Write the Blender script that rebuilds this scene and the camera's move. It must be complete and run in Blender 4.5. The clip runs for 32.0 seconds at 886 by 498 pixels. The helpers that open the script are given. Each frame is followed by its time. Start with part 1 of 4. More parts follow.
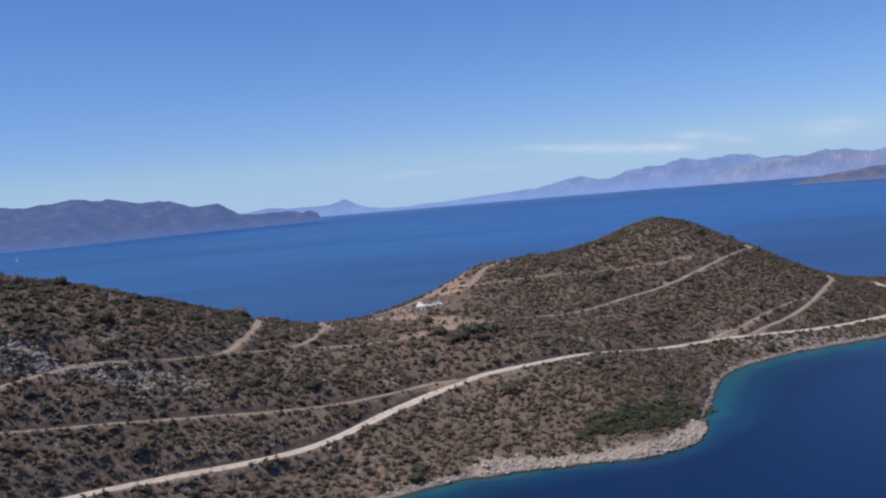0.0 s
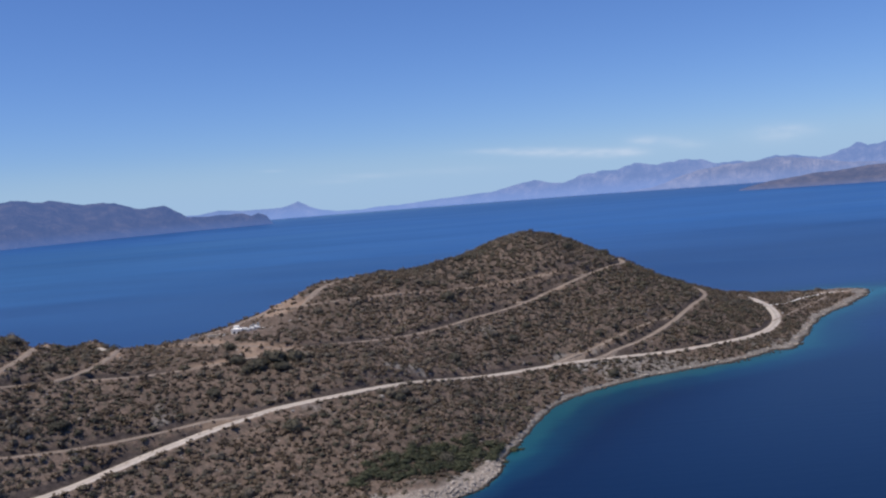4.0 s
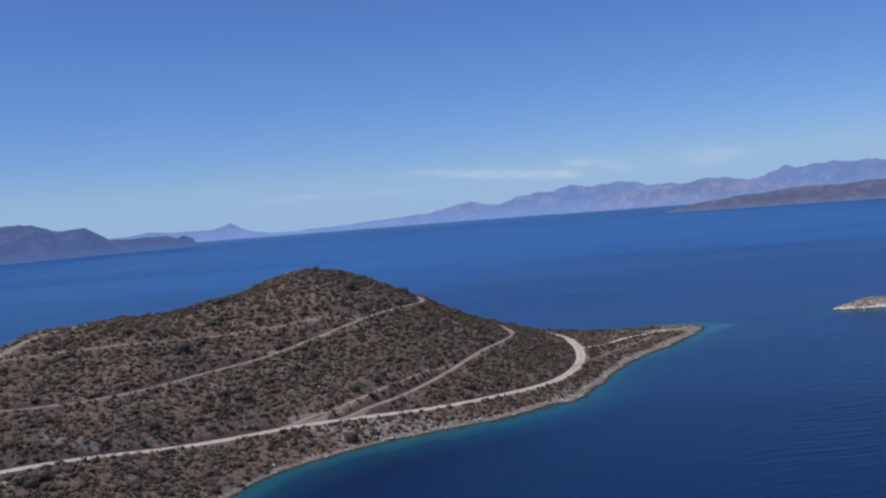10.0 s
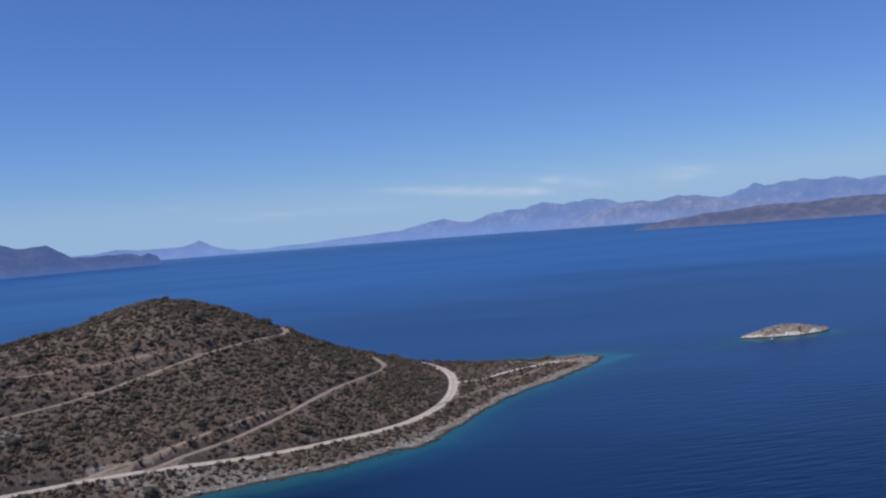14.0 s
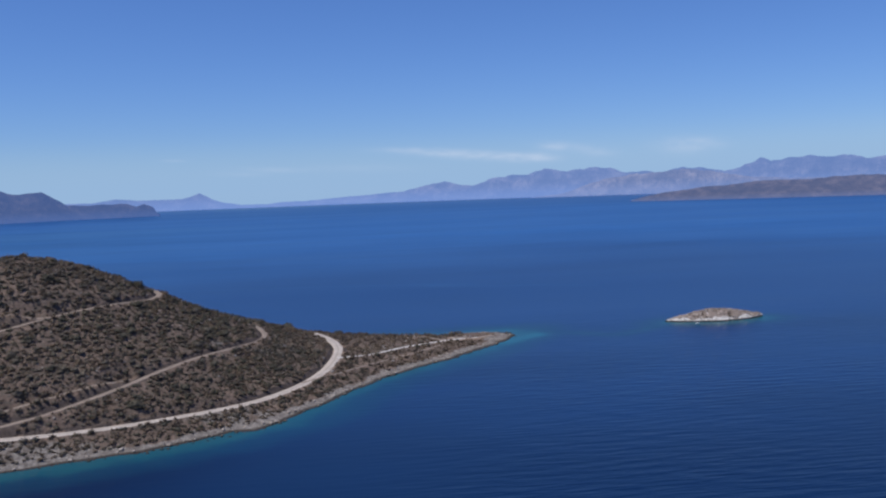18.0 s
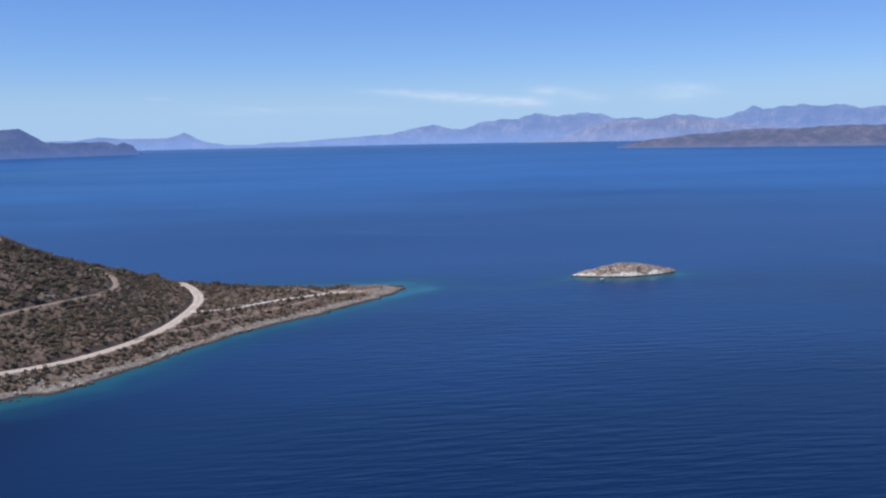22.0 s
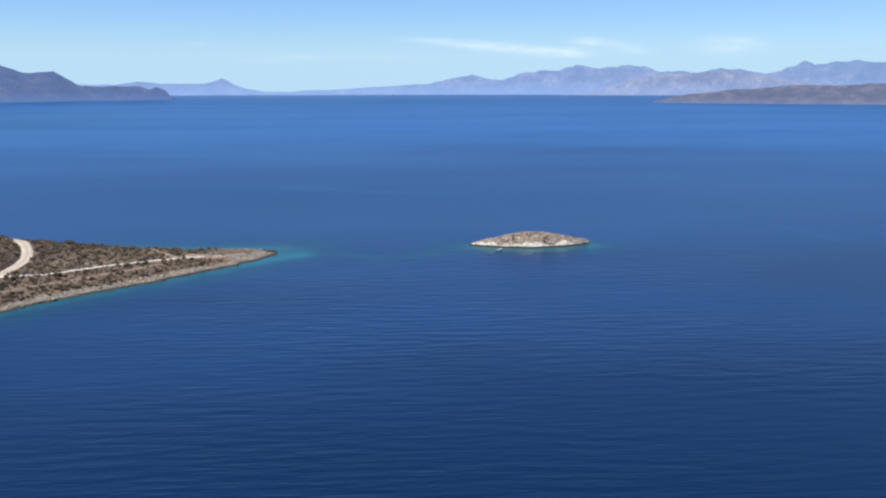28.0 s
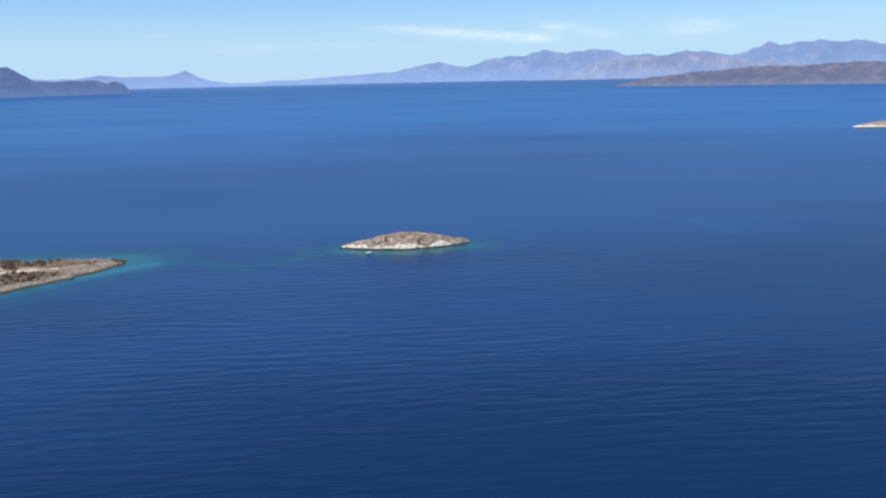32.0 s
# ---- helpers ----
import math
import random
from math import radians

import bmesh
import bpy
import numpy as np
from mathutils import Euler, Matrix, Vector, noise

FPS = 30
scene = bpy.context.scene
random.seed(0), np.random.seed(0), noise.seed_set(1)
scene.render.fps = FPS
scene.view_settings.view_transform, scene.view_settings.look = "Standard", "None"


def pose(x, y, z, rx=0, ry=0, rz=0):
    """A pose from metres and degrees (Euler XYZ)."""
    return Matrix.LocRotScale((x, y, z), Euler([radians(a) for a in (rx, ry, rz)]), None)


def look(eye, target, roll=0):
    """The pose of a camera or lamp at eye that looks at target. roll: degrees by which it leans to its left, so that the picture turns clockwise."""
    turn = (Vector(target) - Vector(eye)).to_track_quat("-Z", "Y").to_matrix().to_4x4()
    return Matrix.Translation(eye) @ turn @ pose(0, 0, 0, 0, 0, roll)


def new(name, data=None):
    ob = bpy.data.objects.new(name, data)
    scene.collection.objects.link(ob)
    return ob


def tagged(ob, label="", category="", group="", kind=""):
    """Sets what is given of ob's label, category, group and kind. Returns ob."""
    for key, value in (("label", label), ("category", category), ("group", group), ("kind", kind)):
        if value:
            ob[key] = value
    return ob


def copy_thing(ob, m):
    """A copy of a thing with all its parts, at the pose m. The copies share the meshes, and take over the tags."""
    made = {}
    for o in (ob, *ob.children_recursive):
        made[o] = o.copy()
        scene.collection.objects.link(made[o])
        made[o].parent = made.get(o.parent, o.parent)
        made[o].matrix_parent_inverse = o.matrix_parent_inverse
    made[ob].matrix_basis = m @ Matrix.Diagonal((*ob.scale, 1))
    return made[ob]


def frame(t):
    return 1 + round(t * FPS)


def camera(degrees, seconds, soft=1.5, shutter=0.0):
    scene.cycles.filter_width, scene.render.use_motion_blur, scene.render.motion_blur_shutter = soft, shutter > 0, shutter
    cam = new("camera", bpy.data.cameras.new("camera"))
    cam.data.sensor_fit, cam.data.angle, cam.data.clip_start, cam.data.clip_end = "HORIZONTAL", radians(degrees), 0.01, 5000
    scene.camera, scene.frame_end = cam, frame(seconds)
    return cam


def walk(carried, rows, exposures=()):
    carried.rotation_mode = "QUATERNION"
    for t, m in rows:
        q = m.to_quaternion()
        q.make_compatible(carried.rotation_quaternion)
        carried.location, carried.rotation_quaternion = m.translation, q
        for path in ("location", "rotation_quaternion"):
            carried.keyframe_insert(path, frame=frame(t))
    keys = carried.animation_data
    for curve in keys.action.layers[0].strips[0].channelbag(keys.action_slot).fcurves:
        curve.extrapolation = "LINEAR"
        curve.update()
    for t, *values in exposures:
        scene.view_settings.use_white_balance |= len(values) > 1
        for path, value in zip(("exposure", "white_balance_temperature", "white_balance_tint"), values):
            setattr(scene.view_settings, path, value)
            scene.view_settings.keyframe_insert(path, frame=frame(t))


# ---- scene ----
# The camera flies past a scrub-covered cape at about 60 m over the sea.
cam = camera(53.66, 32.0, soft=2.2)
PATH = [
    (0.0, 0.00, -0.00, 64.66, -0.000, -3.571, 4.811),
    (0.5, 5.44, 2.20, 64.72, -0.037, -3.365, 4.718),
    (1.0, 11.14, 4.88, 64.79, -0.580, -3.219, 4.625),
    (1.5, 16.58, 7.39, 64.84, -1.105, -3.115, 4.510),
    (2.0, 22.27, 9.90, 64.80, -1.642, -3.032, 4.342),
    (2.5, 28.04, 12.46, 64.85, -1.996, -3.010, 4.289),
    (3.0, 33.76, 14.92, 64.91, -2.219, -3.209, 4.322),
    (3.5, 39.40, 17.51, 65.00, -2.263, -3.458, 4.437),
    (5.5, 62.18, 28.01, 64.50, -3.180, -3.728, 4.143),
    (6.0, 68.10, 30.86, 64.55, -3.136, -3.330, 3.876),
    (6.5, 73.73, 33.29, 64.48, -2.848, -2.863, 3.455),
    (7.0, 79.70, 35.98, 64.51, -2.975, -2.523, 3.131),
    (7.5, 85.15, 38.57, 64.57, -3.582, -2.419, 3.040),
    (8.0, 90.77, 41.20, 64.59, -4.722, -2.534, 3.031),
    (8.5, 96.18, 43.67, 64.67, -5.215, -2.686, 3.076),
    (9.0, 101.99, 46.23, 64.76, -5.388, -2.735, 3.327),
    (9.5, 107.64, 48.90, 64.66, -5.348, -2.678, 3.873),
    (10.0, 113.39, 51.47, 64.68, -5.820, -2.516, 4.437),
    (10.5, 118.76, 53.94, 64.65, -6.245, -2.247, 4.714),
    (11.0, 124.60, 56.49, 64.65, -6.689, -1.960, 4.721),
    (11.5, 130.30, 58.87, 64.57, -6.897, -1.706, 4.660),
    (12.0, 135.98, 61.14, 64.46, -7.005, -1.532, 4.527),
    (12.5, 141.84, 63.34, 64.38, -6.925, -1.374, 4.406),
    (13.0, 147.61, 65.47, 64.36, -6.891, -1.282, 4.225),
    (13.5, 153.03, 67.58, 64.45, -7.018, -1.372, 4.353),
    (14.0, 158.80, 69.84, 64.55, -7.148, -1.527, 4.392),
    (14.5, 164.56, 72.07, 64.54, -7.268, -1.813, 4.557),
    (16.5, 187.08, 80.70, 64.18, -6.385, -2.133, 3.655),
    (17.0, 192.85, 82.97, 63.97, -6.363, -2.404, 3.009),
    (17.5, 198.54, 85.20, 63.68, -6.417, -2.946, 2.498),
    (18.0, 204.58, 87.56, 63.43, -6.508, -3.947, 2.088),
    (18.5, 210.29, 89.74, 63.41, -6.292, -4.698, 1.841),
    (19.0, 216.16, 92.13, 63.24, -6.174, -5.164, 1.571),
    (19.5, 221.75, 94.47, 62.99, -6.137, -5.296, 1.427),
    (20.0, 227.58, 97.04, 62.70, -6.296, -5.190, 1.236),
    (20.5, 233.15, 99.34, 62.42, -6.426, -5.344, 1.199),
    (21.0, 238.95, 101.81, 62.19, -6.621, -5.826, 1.082),
    (21.5, 244.71, 104.28, 62.04, -6.639, -6.528, 1.147),
    (22.0, 250.54, 106.85, 61.97, -6.725, -7.612, 1.133),
    (22.5, 256.20, 109.24, 61.77, -6.739, -8.695, 1.086),
    (23.0, 261.62, 111.41, 61.58, -6.653, -9.531, 0.903),
    (23.5, 267.22, 113.81, 61.63, -6.549, -10.203, 0.670),
    (24.0, 272.75, 116.33, 61.58, -6.383, -10.703, 0.299),
    (24.5, 278.27, 118.84, 61.44, -6.230, -11.098, 0.047),
    (26.5, 300.42, 128.82, 61.04, -5.971, -11.526, -0.370),
    (27.0, 305.83, 131.48, 61.08, -5.187, -11.256, -0.296),
    (27.5, 311.07, 134.22, 61.14, -4.115, -11.003, -0.110),
    (28.0, 316.37, 137.03, 61.16, -3.455, -10.752, 0.081),
    (28.5, 321.68, 139.67, 61.04, -3.198, -10.644, 0.282),
    (29.0, 326.96, 142.20, 61.01, -3.108, -10.674, 0.432),
    (29.5, 332.23, 144.60, 61.10, -2.829, -10.785, 0.551),
    (30.0, 337.54, 147.02, 61.25, -2.835, -10.964, 0.730),
    (30.5, 342.51, 149.50, 61.32, -3.217, -11.115, 0.970),
    (31.0, 347.37, 152.14, 61.42, -4.138, -11.241, 1.083),
    (31.5, 352.06, 154.64, 61.53, -4.814, -11.388, 1.166),
    (32.0, 356.94, 157.21, 61.68, -5.133, -11.572, 1.208),
]
EXPOSURES = [(0.0, 0.0, 6450, 10), (3.0, -0.06, 6400, 10), (8.0, -0.2, 6200, 10), (13.0, -0.24, 6100, 10), (17.5, -0.24, 6050, 10), (18.5, -0.14, 6080, 10), (20.0, -0.02, 6150, 10), (22.5, 0.15, 6350, 9), (24.5, 0.36, 6780, 4), (28.0, 0.43, 6880, 2), (32.0, 0.43, 6880, 2)]
walk(cam, [(t, pose(x, y, z, 90 + pitch, roll, yaw)) for t, x, y, z, yaw, pitch, roll in PATH], EXPOSURES)

# ---- light ----
SUN_ELEVATION, SUN_AZIMUTH = 66.0, -118.0  # degrees; azimuth clockwise from +y
world = bpy.data.worlds.new("sky")
scene.world = world
world.use_nodes = True
wn, wl = world.node_tree.nodes, world.node_tree.links
wn.clear()
sky = wn.new("ShaderNodeTexSky")
sky.sky_type, sky.sun_disc = "NISHITA", False
sky.sun_elevation, sky.sun_rotation = radians(SUN_ELEVATION), radians(SUN_AZIMUTH)
sky.air_density, sky.dust_density, sky.ozone_density = 1.0, 0.0, 4.0
bg = wn.new("ShaderNodeBackground")
bg.inputs["Strength"].default_value = 0.092
wout = wn.new("ShaderNodeOutputWorld")
tint = wn.new("ShaderNodeMix")
tint.data_type, tint.blend_type = "RGBA", "MULTIPLY"
tint.inputs[0].default_value, tint.inputs[7].default_value = 1.0, (0.64, 0.82, 1.25, 1)
wl.new(sky.outputs[0], tint.inputs[6])
wl.new(tint.outputs[2], bg.inputs["Color"])
wl.new(bg.outputs[0], wout.inputs["Surface"])
sun = new("sun", bpy.data.lights.new("sun", "SUN"))
sun.data.energy, sun.data.angle, sun.data.color = 4.1, radians(0.6), (1.0, 0.93, 0.84)
se, sa = radians(SUN_ELEVATION), radians(SUN_AZIMUTH)
toward_sun = Vector((math.sin(sa) * math.cos(se), math.cos(sa) * math.cos(se), math.sin(se)))
sun.matrix_world = look(toward_sun * 200, (0, 0, 0))


# ---- materials ----
class Mat:
    """A node material with short calls."""

    def __init__(self, name, rough=0.9, spec=0.3):
        self.m = bpy.data.materials.new(name)
        self.m.use_nodes = True
        self.n, self.l = self.m.node_tree.nodes, self.m.node_tree.links
        self.b = self.n["Principled BSDF"]
        self.b.inputs["Roughness"].default_value = rough
        self.b.inputs["Specular IOR Level"].default_value = spec
        self.geo = self.n.new("ShaderNodeNewGeometry")

    def noise(self, scale, detail=4.0, rough=0.55, vector=None, stretch=None):
        v = vector or self.geo.outputs["Position"]
        if stretch:
            mp = self.n.new("ShaderNodeMapping")
            mp.inputs["Scale"].default_value = stretch
            self.l.new(v, mp.inputs["Vector"])
            v = mp.outputs[0]
        t = self.n.new("ShaderNodeTexNoise")
        t.inputs["Scale"].default_value, t.inputs["Detail"].default_value, t.inputs["Roughness"].default_value = scale, detail, rough
        self.l.new(v, t.inputs["Vector"])
        return t.outputs["Fac"]

    def ramp(self, fac, *stops):
        r = self.n.new("ShaderNodeValToRGB")
        e = r.color_ramp.elements
        while len(e) < len(stops):
            e.new(0.5)
        for el, (p, c) in zip(e, stops):
            el.position, el.color = p, (*c, 1) if len(c) == 3 else c
        self.l.new(fac, r.inputs["Fac"])
        return r.outputs["Color"]

    def step(self, fac, lo, hi):
        r = self.n.new("ShaderNodeMapRange")
        r.interpolation_type = "SMOOTHSTEP"
        r.inputs["From Min"].default_value, r.inputs["From Max"].default_value = lo, hi
        self.l.new(fac, r.inputs["Value"])
        return r.outputs["Result"]

    def mix(self, fac, a, b, mode="MIX"):
        x = self.n.new("ShaderNodeMix")
        x.data_type, x.blend_type = "RGBA", mode
        for v, s in ((fac, x.inputs[0]), (a, x.inputs[6]), (b, x.inputs[7])):
            if isinstance(v, (int, float)):
                s.default_value = v
            elif isinstance(v, tuple):
                s.default_value = (*v, 1)
            else:
                self.l.new(v, s)
        return x.outputs[2]

    def math(self, op, a, b=0.0):
        x = self.n.new("ShaderNodeMath")
        x.operation = op
        for v, s in ((a, x.inputs[0]), (b, x.inputs[1])):
            if isinstance(v, (int, float)):
                s.default_value = v
            else:
                self.l.new(v, s)
        return x.outputs[0]

    def attribute(self, name):
        a = self.n.new("ShaderNodeAttribute")
        a.attribute_name = name
        return a.outputs["Fac"]

    def height(self):
        s = self.n.new("ShaderNodeSeparateXYZ")
        self.l.new(self.geo.outputs["Position"], s.inputs[0])
        return s.outputs["Z"]

    def bump(self, fac, strength, distance):
        b = self.n.new("ShaderNodeBump")
        b.inputs["Strength"].default_value, b.inputs["Distance"].default_value = strength, distance
        self.l.new(fac, b.inputs["Height"])
        self.l.new(b.outputs[0], self.b.inputs["Normal"])

    def colour(self, c):
        if isinstance(c, tuple):
            self.b.inputs["Base Color"].default_value = (*c, 1)
        else:
            self.l.new(c, self.b.inputs["Base Color"])
        return self.m


def ground_material():
    m = Mat("dry_earth", 0.95, 0.1)
    earth = m.ramp(m.noise(0.035, 6, 0.6), (0.3, (0.128, 0.097, 0.079)), (0.5, (0.178, 0.134, 0.108)), (0.7, (0.232, 0.175, 0.140)))
    grain = m.ramp(m.noise(0.8, 6, 0.75), (0.3, (0.52, 0.51, 0.50)), (0.5, (0.92, 0.89, 0.85)), (0.7, (1.45, 1.39, 1.30)))
    c = m.mix(1.0, earth, grain, "MULTIPLY")
    stones = m.step(m.noise(0.55, 6, 0.75), 0.60, 0.70)
    c = m.mix(stones, c, (0.27, 0.24, 0.21))
    heath = m.step(m.noise(0.7, 6, 0.7), 0.50, 0.58)
    c = m.mix(m.math("MULTIPLY", heath, 0.75), c, m.ramp(m.noise(2.0, 4, 0.7), (0.3, (0.065, 0.056, 0.045)), (0.7, (0.145, 0.122, 0.096))))
    rocky = m.step(m.attribute("rock"), 0.35, 0.75)
    pale = m.ramp(m.noise(0.8, 6, 0.75), (0.3, (0.10, 0.083, 0.07)), (0.5, (0.215, 0.187, 0.16)), (0.7, (0.38, 0.34, 0.295)))
    c = m.mix(rocky, c, pale)
    bare = m.step(m.attribute("bare"), 0.3, 0.8)
    clay = m.ramp(m.noise(0.25, 5, 0.6), (0.3, (0.245, 0.168, 0.118)), (0.7, (0.37, 0.275, 0.20)))
    c = m.mix(bare, c, clay)
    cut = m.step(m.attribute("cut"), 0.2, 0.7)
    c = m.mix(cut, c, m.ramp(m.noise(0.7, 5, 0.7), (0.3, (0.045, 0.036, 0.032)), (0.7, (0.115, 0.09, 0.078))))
    shingle = m.ramp(m.noise(0.9, 6, 0.75), (0.3, (0.20, 0.165, 0.135)), (0.5, (0.34, 0.285, 0.235)), (0.7, (0.50, 0.43, 0.36)))
    c = m.mix(m.attribute("beach"), c, shingle)
    wet = m.step(m.height(), 0.5, 0.1)
    c = m.mix(wet, c, (0.05, 0.042, 0.036))
    m.bump(m.noise(1.3, 6, 0.7), 0.9, 0.5)
    return m.colour(c)


def road_material(name, a, b):
    m = Mat(name, 0.95, 0.1)
    c = m.ramp(m.noise(0.22, 5, 0.6), (0.3, a), (0.7, b))
    c = m.mix(1.0, c, m.ramp(m.noise(2.2, 4, 0.65), (0.3, (0.8, 0.8, 0.8)), (0.7, (1.12, 1.1, 1.08))), "MULTIPLY")
    rut = m.step(m.attribute("rut"), 0.2, 0.9)
    c = m.mix(m.math("MULTIPLY", rut, 0.45), c, tuple(v * 0.62 for v in a))
    m.bump(m.noise(3.0, 4, 0.6), 0.4, 0.15)
    return m.colour(c)


def leaf_material(name, dark, light, dry):
    m = Mat(name, 0.9, 0.08)
    r = m.geo.outputs["Random Per Island"]
    big = m.noise(0.06, 3, 0.5)
    c = m.ramp(r, (0.0, dark), (0.75, light), (1.0, dry))
    c = m.mix(1.0, c, m.ramp(big, (0.3, (0.8, 0.8, 0.8)), (0.7, (1.25, 1.2, 1.1))), "MULTIPLY")
    # thin leaves let part of the light through
    thin = m.n.new("ShaderNodeBsdfTranslucent")
    m.l.new(c, thin.inputs["Color"])
    mx = m.n.new("ShaderNodeMixShader")
    mx.inputs[0].default_value = 0.5
    m.l.new(m.b.outputs[0], mx.inputs[1])
    m.l.new(thin.outputs[0], mx.inputs[2])
    m.l.new(mx.outputs[0], m.n["Material Output"].inputs["Surface"])
    return m.colour(c)


def limestone_material(name, lo, hi):
    m = Mat(name, 0.9, 0.2)
    c = m.ramp(m.noise(0.9, 7, 0.75), (0.28, tuple(v * 0.45 for v in lo)), (0.45, lo), (0.7, hi))
    wet = m.step(m.height(), 0.55, 0.2)
    c = m.mix(wet, c, (0.045, 0.038, 0.032))
    m.bump(m.noise(1.6, 6, 0.7), 0.8, 0.4)
    return m.colour(c)


def islet_material():
    m = Mat("islet_rock", 0.9, 0.15)
    c = m.ramp(m.noise(1.0, 7, 0.75), (0.34, (0.27, 0.235, 0.20)), (0.5, (0.60, 0.55, 0.48)), (0.62, (0.80, 0.76, 0.69)))
    scrub = m.math("MULTIPLY", m.step(m.attribute("scrub"), 0.12, 0.55), m.step(m.noise(1.1, 5, 0.75), 0.33, 0.47))
    s = m.ramp(m.noise(0.7, 6, 0.7), (0.3, (0.15, 0.113, 0.090)), (0.55, (0.29, 0.228, 0.185)), (0.7, (0.54, 0.475, 0.41)))
    c = m.mix(scrub, c, s)
    wet = m.step(m.height(), 0.75, 0.3)
    c = m.mix(wet, c, (0.05, 0.04, 0.034))
    m.bump(m.noise(0.9, 7, 0.75), 1.0, 0.7)
    return m.colour(c)


def sea_material():
    m = Mat("sea_water", 0.16, 0.5)
    m.b.inputs["Specular Tint"].default_value = (0.62, 0.86, 1.0, 1)
    m.b.inputs["IOR"].default_value = 1.333
    d = m.attribute("depth")
    patch = m.noise(0.008, 2, 0.5, stretch=(0.7, 1.2, 1))
    deep = m.ramp(patch, (0.35, (0.0017, 0.0138, 0.050)), (0.65, (0.0021, 0.0160, 0.058)))
    # sky reflection painted into the colour: paler out in the gulf, darker again farthest
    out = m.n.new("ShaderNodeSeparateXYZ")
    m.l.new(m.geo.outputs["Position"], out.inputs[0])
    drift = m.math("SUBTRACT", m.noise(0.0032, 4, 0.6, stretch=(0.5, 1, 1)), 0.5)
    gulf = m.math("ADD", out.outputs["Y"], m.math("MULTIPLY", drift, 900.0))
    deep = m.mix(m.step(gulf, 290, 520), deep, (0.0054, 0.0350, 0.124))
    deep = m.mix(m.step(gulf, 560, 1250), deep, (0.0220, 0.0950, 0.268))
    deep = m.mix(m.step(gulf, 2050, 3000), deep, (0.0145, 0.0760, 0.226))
    # paler band on the left: haze over the water put into its colour
    west_haze = m.math("MULTIPLY", m.math("MULTIPLY", m.step(gulf, 350, 900), m.step(gulf, 2600, 1700)), m.step(out.outputs["X"], 250, -500))
    deep = m.mix(west_haze, deep, (0.0220, 0.092, 0.225))
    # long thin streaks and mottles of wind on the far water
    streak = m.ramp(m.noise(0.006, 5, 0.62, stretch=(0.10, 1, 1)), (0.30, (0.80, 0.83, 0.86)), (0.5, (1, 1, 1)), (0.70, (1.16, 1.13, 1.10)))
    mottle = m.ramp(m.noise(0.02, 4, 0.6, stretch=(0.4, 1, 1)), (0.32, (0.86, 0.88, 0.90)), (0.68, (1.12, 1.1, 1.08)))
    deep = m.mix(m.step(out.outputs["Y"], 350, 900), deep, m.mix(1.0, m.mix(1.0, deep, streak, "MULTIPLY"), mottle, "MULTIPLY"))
    deep = m.mix(m.math("MULTIPLY", m.attribute("slick"), 0.5), deep, (0.035, 0.125, 0.26))
    d2 = m.math("ADD", d, m.math("MULTIPLY", m.math("SUBTRACT", m.noise(0.09, 5, 0.6), 0.5), 4.0))
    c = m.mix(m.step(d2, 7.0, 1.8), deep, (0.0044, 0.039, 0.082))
    c = m.mix(m.step(d2, 2.5, 0.2), c, (0.0105, 0.082, 0.110))
    c = m.mix(m.attribute("sand"), c, (0.018, 0.155, 0.205))
    # wind streaks change the gloss of the surface in long bands
    band = m.noise(0.0035, 2, 0.5, stretch=(0.4, 1.3, 1))
    rough = m.n.new("ShaderNodeMapRange")
    rough.inputs["From Min"].default_value, rough.inputs["From Max"].default_value = 0.35, 0.68
    rough.inputs["To Min"].default_value, rough.inputs["To Max"].default_value = 0.28, 0.32
    m.l.new(band, rough.inputs["Value"])
    away = m.n.new("ShaderNodeSeparateXYZ")
    m.l.new(m.geo.outputs["Position"], away.inputs[0])
    m.l.new(m.math("ADD", rough.outputs[0], m.math("MULTIPLY", m.step(away.outputs["Y"], 250, 1300), 0.10)), m.b.inputs["Roughness"])
    swell = m.noise(0.43, 3, 0.5, stretch=(0.19, 1.0, 1))
    ripple = m.noise(0.8, 3, 0.6, stretch=(0.5, 1.0, 1))
    # the crests show in gusts and die away in the open water
    gust = m.math("ADD", m.math("MULTIPLY", m.step(m.noise(0.009, 3, 0.5, stretch=(0.5, 1, 1)), 0.42, 0.62), 0.85), 0.22)
    calm = m.math("SUBTRACT", 1.0, m.step(out.outputs["Y"], 330, 700))
    lee_side = m.math("ADD", 0.45, m.math("MULTIPLY", m.step(m.math("SUBTRACT", out.outputs["X"], m.math("MULTIPLY", out.outputs["Y"], 0.25)), 90, 210), 0.92))
    gust = m.math("MULTIPLY", gust, lee_side)
    h = m.math("MULTIPLY", m.math("MULTIPLY", m.math("ADD", swell, m.math("MULTIPLY", ripple, 0.13)), gust), calm)
    m.bump(h, 0.25, 0.95)
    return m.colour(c)


